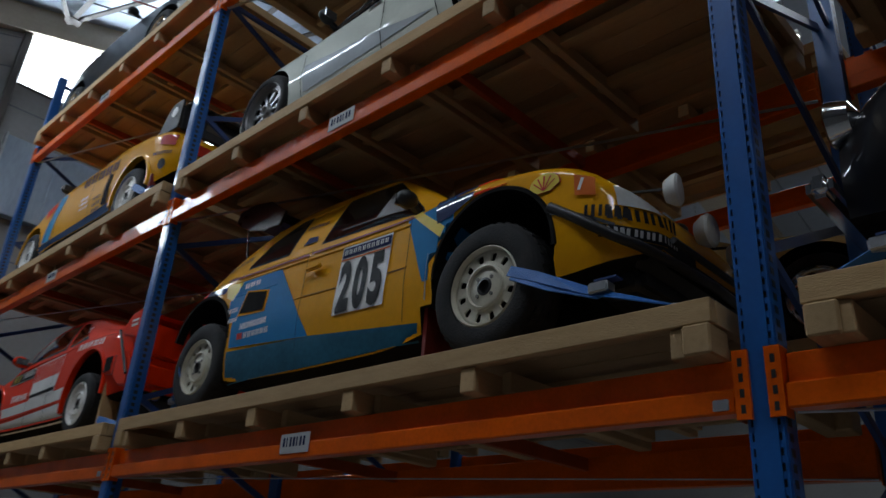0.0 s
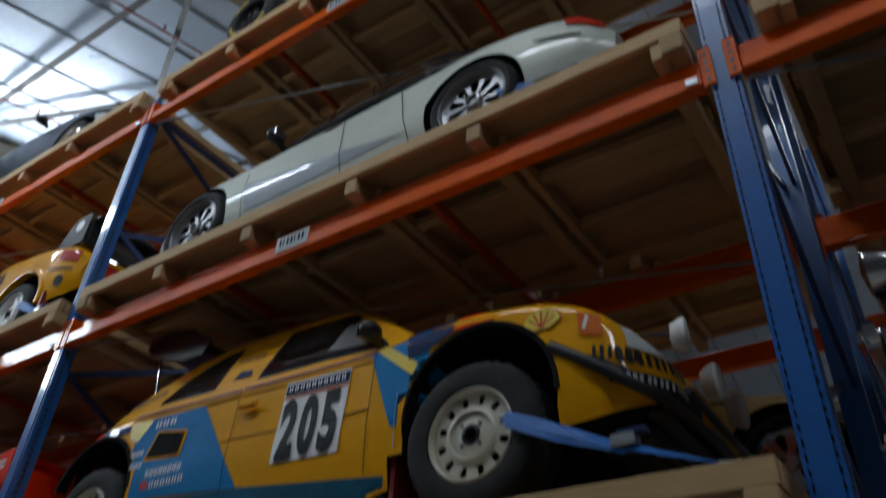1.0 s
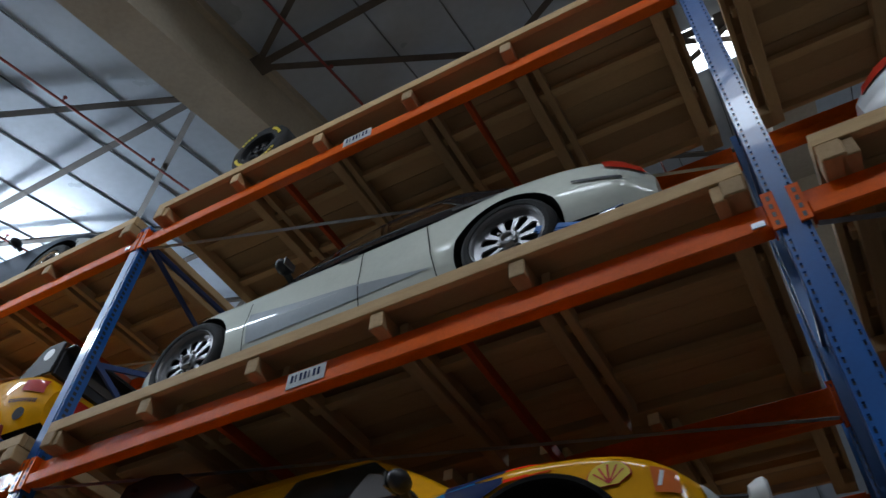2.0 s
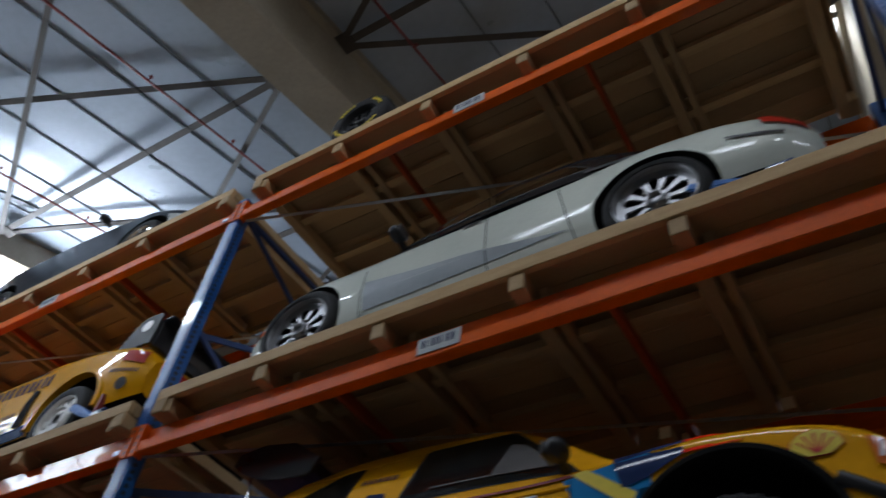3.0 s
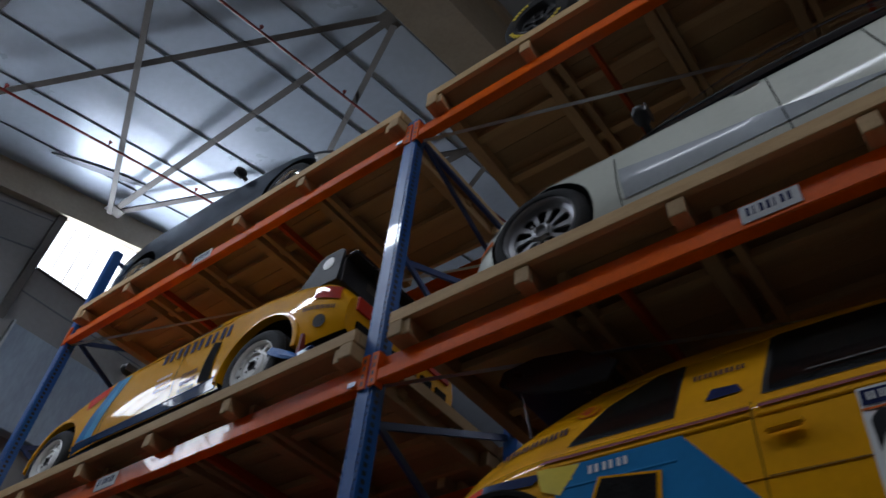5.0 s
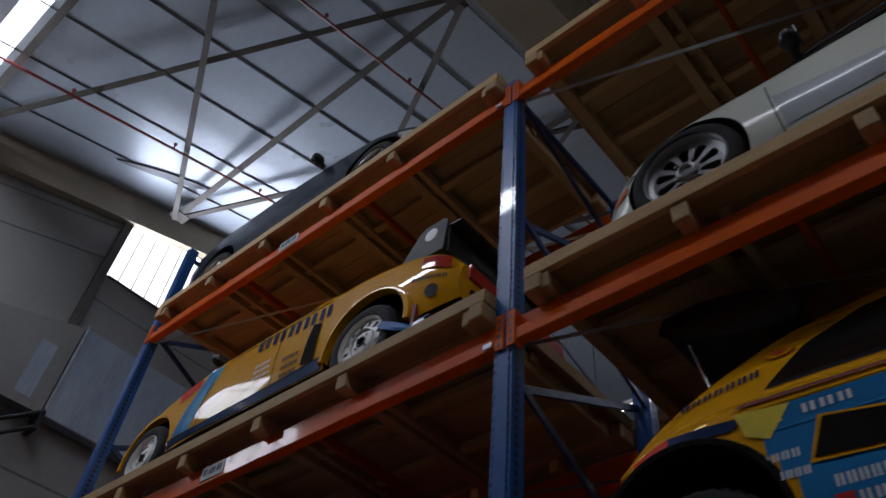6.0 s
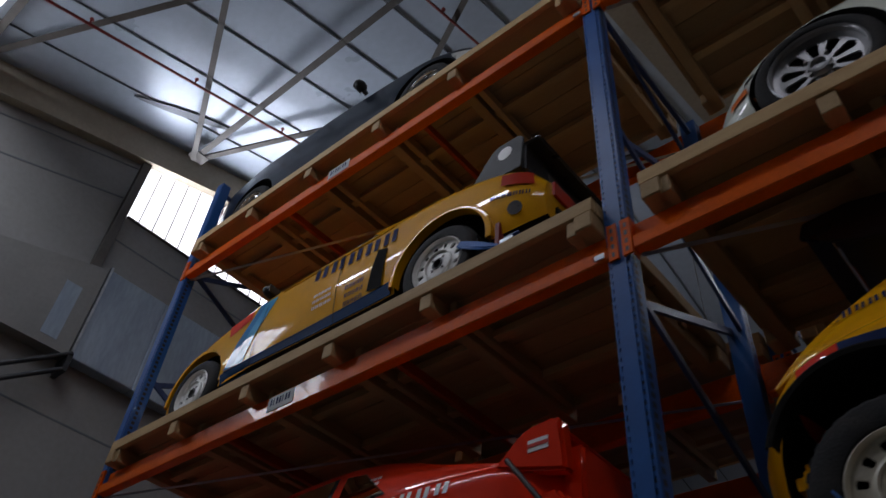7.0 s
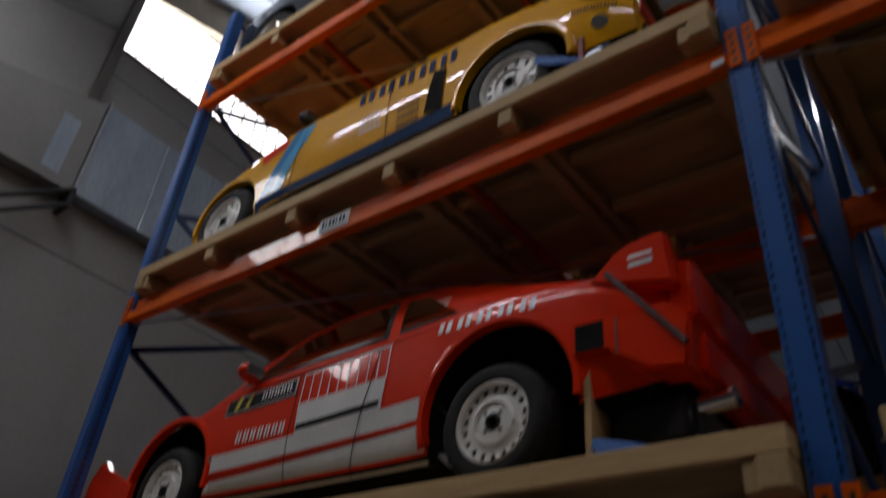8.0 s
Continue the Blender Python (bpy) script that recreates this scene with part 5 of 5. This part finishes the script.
part("lower_flap", round_box(-0.98, -0.86, -0.76, 0.76, 0.70, 1.0, 0.02), M["red"], w, smooth=True)
bumper = car.add("rear_bumper", round_box(-1.0, -0.86, -0.80, 0.80, 0.40, 0.66, 0.05), M["red"], "red rear bumper with boxed corners", True)
for s in (-1, 1):
    part("bumper_corner", slab(((-0.40, 0.56), (-0.60, 0.555), (-0.80, 0.42), (-0.96, 0.40), (-0.99, 0.62), (-0.90, 0.74), (-0.68, 0.72), (-0.42, 0.75)), s * 0.70, s * 0.895, 0.018), M["red"], bumper, smooth=True)
    part("outlet", box(-0.59, -0.45, s * 0.896 - 0.003, s * 0.896 + 0.003, 0.58, 0.715), M["well"], bumper, "black square outlet")
    part("bumper_seam", box(-0.66, -0.648, s * 0.897 - 0.002, s * 0.897 + 0.002, 0.53, 0.715), M["maroon"], bumper)
car.add("diffuser", round_box(-0.9, -0.5, -0.7, 0.7, 0.16, 0.39, 0.04), M["black"], "black rear underbody", True)
car.add("mud_flap", box(-0.5, -0.47, 0.55, 0.86, 0.05, 0.5), M["pine_y"], "tan mud flap")
car.add("exhaust", rod_bm(bmesh.new(), (-0.8, 0.60, 0.33), (-1.06, 0.62, 0.35), 0.05, 14), M["chrome"], "bright tail pipe", True)
car.add("wing_stay", rod_bm(bmesh.new(), (-0.62, 0.90, 0.95), (-0.97, 0.915, 0.50), 0.014, 8), M["black"], "black rubber edge", True)
sp = car.add("front_splitter", round_box(3.05, 3.62, -0.88, 0.88, 0.1, 0.16, 0.02), M["red"], "red front splitter with winglets", True)
for s in (-1, 1):
    bm = bmesh.new()
    prof = ((2.95, 0.14), (3.50, 0.14), (3.48, 0.50), (3.40, 0.62), (3.34, 0.64), (3.26, 0.57), (2.92, 0.42))
    a = [bm.verts.new((p, s * 0.91, q)) for p, q in prof]
    b = [bm.verts.new((p, s * 0.87, q)) for p, q in prof]
    bm.faces.new(a)
    bm.faces.new(list(reversed(b)))
    for k in range(len(prof)):
        bm.faces.new((a[k], b[k], b[(k + 1) % len(prof)], a[(k + 1) % len(prof)]))
    bmesh.ops.recalc_face_normals(bm, faces=bm.faces)
    part("winglet", bm, M["red"], sp)

# low silver sports car, front to the left
WB = 2.48


def sports_car(name, x, y, z, right, paint_, label, rim_r=0.255):
    c = Car(name, x, y, z, right, label)
    c.body([(-0.86, 0.36, 0.62, 0.66, 0.07), (-0.78, 0.30, 0.73, 0.78, 0.08), (-0.4, 0.24, 0.81, 0.86, 0.13), (0.0, 0.18, 0.85, 0.88, 0.16), (0.45, 0.13, 0.81, 0.86, 0.12), (0.95, 0.12, 0.78, 0.85, 0.08),
            (1.6, 0.12, 0.77, 0.85, 0.08), (2.0, 0.13, 0.78, 0.86, 0.13), (2.48, 0.17, 0.80, 0.87, 0.17), (2.75, 0.18, 0.71, 0.85, 0.16), (3.0, 0.2, 0.54, 0.76, 0.1), (3.14, 0.22, 0.40, 0.56, 0.06)],
           paint_, [(0.0, 0.31, 0.35, 0.4), (WB, 0.335, 0.36, 0.4)], 0.87, crease=0.012)
    c.cab([(-0.35, 0.77, 0.81, 0.70), (0.05, 0.77, 1.06, 0.76), (0.45, 0.78, 1.29, 0.81), (1.0, 0.78, 1.31, 0.82), (1.35, 0.75, 1.2, 0.82), (1.75, 0.74, 0.98, 0.8), (2.15, 0.74, 0.78, 0.74)], M["black_paint"], 0.40)
    c.window([(0.35, 0.90), (1.8, 0.82), (1.5, 1.0), (1.15, 1.14), (0.55, 1.15)])
    for s in (-1, 1):
        wheel(c.root, 0.0, s * 0.855, 0.312, rim_r * 0.95, s, 10, 0.26, 0.82, 0.87, M["rim_silver"], 0.045, tread=False)
        wheel(c.root, WB, s * 0.85, 0.33, rim_r * 0.97, s, 10, 0.26, 0.82, 0.87, M["rim_silver"], 0.045, tread=False)
        c.mark("tail_lamp", [(-0.82, 0.58), (-0.62, 0.64), (-0.60, 0.72), (-0.78, 0.70)], M["lamp_red"], "orange red tail lamp", lift=0.012, side=s)
    c.mark("door_gap", [(1.02, 0.16), (1.028, 0.16), (1.07, 0.79), (1.062, 0.79)], M["well"], lift=0.007)
    c.mark("door_gap", [(1.95, 0.2), (1.957, 0.2), (1.97, 0.64), (1.963, 0.64)], M["well"], lift=0.007)
    c.mark("quarter_gap", [(0.46, 0.2), (0.468, 0.2), (0.58, 0.78), (0.572, 0.78)], M["well"], lift=0.007)
    c.mark("door_handle", [(1.10, 0.705), (1.24, 0.697), (1.24, 0.722), (1.10, 0.73)], M["black"], "black recessed door handle", lift=0.009)
    # Flat darker patch paints the shade of the sculpted lower flank
    c.mark("side_scoop", [(0.5, 0.30), (1.93, 0.26), (1.95, 0.52), (1.2, 0.42)], M["silver_shade"], "lower flank patch with the sculpted side's shade painted grey", lift=0.005)
    c.mark("sill_skirt", [(0.42, 0.13), (2.08, 0.13), (2.08, 0.17), (0.42, 0.2)], paint_, lift=0.02)
    c.mark("rear_slot", [(-0.7, 0.50), (-0.42, 0.56), (-0.42, 0.58), (-0.7, 0.53)], M["black"], lift=0.01)
    c.mark("quarter_louvre", [(0.05, 0.86), (0.4, 0.82), (0.42, 0.86), (0.1, 0.92)], M["black"], "dark quarter louvre", lift=0.012, on="cabin")
    c.mark("indicator_lamp", [(2.78, 0.42), (2.95, 0.37), (2.94, 0.42), (2.78, 0.48)], M["lamp_orange"], lift=0.012)
    c.mark("headlamp", [(2.72, 0.5), (2.9, 0.44), (2.88, 0.5), (2.72, 0.56)], M["lamp_clear"], lift=0.01)
    c.mirror(1.76, 0.80, 0.86, M["black"])
    return c


# Darker copy of the silver for the painted flank shade
M["silver_shade"] = paint("silver paint darkened as shade", (0.30, 0.32, 0.33), 0.08, 0.6, 0.35)
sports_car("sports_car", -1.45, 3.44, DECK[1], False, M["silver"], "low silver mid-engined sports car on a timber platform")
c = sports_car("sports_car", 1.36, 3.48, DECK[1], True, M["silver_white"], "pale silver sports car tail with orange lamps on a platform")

# dark old saloon in the next bay
car = Car("saloon_car", 3.1, 3.45, DECK[0], False, "black saloon with a chrome headlamp, nose by the blue upright")
car.body([(-0.8, 0.4, 0.7, 0.7, 0.1), (-0.6, 0.3, 0.95, 0.8, 0.12), (0.2, 0.22, 1.02, 0.85, 0.1), (1.4, 0.2, 0.96, 0.86, 0.08), (2.1, 0.2, 0.95, 0.84, 0.14), (2.5, 0.24, 0.93, 0.82, 0.16), (2.75, 0.28, 0.85, 0.76, 0.16), (2.85, 0.32, 0.7, 0.68, 0.12)],
         M["black_paint"], [(0.0, 0.34, 0.39, 0.4), (2.15, 0.34, 0.39, 0.4)], 0.86)
car.cab([(-0.2, 0.95, 1.0, 0.74), (0.3, 0.95, 1.38, 0.76), (1.1, 0.93, 1.4, 0.76), (1.7, 0.92, 0.97, 0.72)], M["black_paint"])
car.window([(0.3, 1.0), (1.45, 0.98), (1.15, 1.28), (0.4, 1.3)])
for s in (-1, 1):
    wheel(car.root, 0.0, s * 0.83, 0.32, 0.2, s, 10, 0.6, 0.86, 0.55, M["rim_silver"], 0.03)
    wheel(car.root, 2.15, s * 0.83, 0.32, 0.2, s, 10, 0.6, 0.86, 0.55, M["rim_silver"], 0.03)
    lamp = car.add("headlamp", lathe_bm([(0.001, -0.1), (0.08, -0.06), (0.1, 0.0), (0.104, 0.02), (0.09, 0.03), (0.001, 0.045)], 24), M["chrome"], "chrome rimmed headlamp", True)
    lamp.matrix_local = pose(2.84, s * 0.66, 0.75, 0, 0, -90)
car.add("bumper", round_box(2.86, 2.96, -0.8, 0.8, 0.4, 0.5, 0.03), M["chrome"], "chrome front bumper", True)


# cars on the rack behind
def plain_car(name, x, y, z, right, mat, label, up=0.0):
    c = Car(name, x, y, z, right, label)
    c.body([(-0.82, 0.4, 0.7 + up, 0.7, 0.1), (-0.7, 0.3, 0.88 + up, 0.8, 0.12), (0.0, 0.2, 0.93 + up, 0.85, 0.12), (1.2, 0.18, 0.88 + up, 0.85, 0.08), (2.0, 0.18, 0.84 + up, 0.84, 0.12), (2.5, 0.2, 0.78 + up, 0.84, 0.14), (2.95, 0.24, 0.62 + up, 0.78, 0.12), (3.15, 0.3, 0.5 + up, 0.62, 0.08)],
           mat, [(0.0, 0.33, 0.38, 0.4), (2.5, 0.33, 0.38, 0.4)], 0.86)
    c.cab([(-0.4, 0.88 + up, 0.93 + up, 0.74), (0.2, 0.88 + up, 1.26 + up, 0.77), (1.1, 0.86 + up, 1.28 + up, 0.77), (1.9, 0.82 + up, 0.86 + up, 0.72)], mat)
    c.window([(0.25, 0.94 + up), (1.6, 0.91 + up), (1.2, 1.18 + up), (0.35, 1.19 + up)])
    for s in (-1, 1):
        wheel(c.root, 0.0, s * 0.83, 0.315, 0.215, s, 7, 0.3, 0.9, 0.6, M["chrome"], 0.04, tread=False)
        wheel(c.root, 2.5, s * 0.83, 0.315, 0.215, s, 7, 0.3, 0.9, 0.6, M["chrome"], 0.04, tread=False)
        c.mark("headlamp", [(2.75, 0.5), (3.0, 0.46), (3.0, 0.58), (2.78, 0.64)], M["lamp_clear"], lift=0.012, side=s)
    c.mirror(1.6, 0.84, 0.93 + up, M["black"])
    return c


plain_car("coupe_car", -9.35, 3.44, DECK[2], True, M["slate"], "dark blue grey coupe under the roof on a platform", 0.12)
plain_car("coupe_car", -3.05, 5.75, DECK[0] + BACK_UP, True, M["tan"], "tan coupe with chrome wheels on the rack behind", 0.04)
plain_car("coupe_car", -8.1, 5.75, DECK[0] + BACK_UP, True, M["deep_blue"], "deep blue coupe with chrome trim on the rack behind", 0.04)

# loose wheel on the top platform
w = thing("loose_wheel", -3.86, 2.5, DECK[2] + 0.002, "loose slick racing tyre with yellow marks on the top platform", "wheel")
h = wheel(w, 0, 0, 0.325, 0.19, -1, 8, 0.35, 0.9, 0.6, M["black"], 0.05, 0.28, tread=False)
for a0 in (20, 110, 200, 290):
    bm = bmesh.new()
    for k in range(5):
        a = radians(a0 + k * 9)
        bmesh.ops.create_cube(bm, size=1.0, matrix=pose(0, 0, 0, 0, math.degrees(a), 0) @ Matrix.LocRotScale((0.245, 0.0285, 0), None, (0.03, 0.004, 0.026)))
    part("yellow_mark", bm, M["decal_yellow"], h, "yellow sidewall marks")

# lashing straps
ratchet_strap(-1.22, 2.56, DECK[0] + 0.40, 0.86, -0.04, -0.36, "blue ratchet strap from wheel to timber platform edge")
ratchet_strap(-6.22, 2.56, DECK[1] + 0.36, 0.62, 0.05, -0.3, "blue ratchet strap from wheel to timber platform edge")
ratchet_strap(-1.28, 2.6, DECK[1] + 0.30, 0.7, 0.0, -0.22, "blue ratchet strap behind the silver car wheel")
ratchet_strap(-4.15, 2.62, DECK[1] + 0.22, -0.62, 0.1, -0.2, "blue ratchet strap in front of the silver car")
ratchet_strap(-4.42, 2.58, DECK[0] + 0.36, -0.45, 0.25, -0.3, "blue ratchet strap behind the yellow hatchback wheel")
ratchet_strap(-6.0, 2.7, DECK[0] + 0.16, 0.6, 0.1, -0.12, "blue ratchet strap behind the red car wheel")
ratchet_strap(1.1, 2.6, DECK[1] + 0.28, -0.62, 0.0, -0.22, "blue ratchet strap behind the pale silver car")
ratchet_strap(0.7, 2.6, DECK[0] + 0.26, -0.5, 0.0, -0.22, "blue ratchet strap in front of the black saloon")

# strip lights of the hall beyond the racks
for lx, ly in ((-7.5, 8.6), (-2.2, 8.6), (3.2, 8.6), (-4.5, 13.0), (1.5, 13.0)):
    t = thing("strip_light", lx, ly, 8.6, "lit fluorescent strip light hanging beyond the racks", "strip light", "hall strip lights")
    part("housing", box(-0.75, 0.75, -0.07, 0.07, 0.03, 0.1, 0.01), M["white"], t)
    part("tube", rod_bm(bmesh.new(), (-0.72, 0, 0.01), (0.72, 0, 0.01), 0.018, 10), M["tube"], t)
    for s in (-0.6, 0.6):
        part("hanger", rod_bm(bmesh.new(), (s, 0, 0.1), (s, 0, roof_z(ly) - 8.6), 0.006, 6), M["strut"], t)
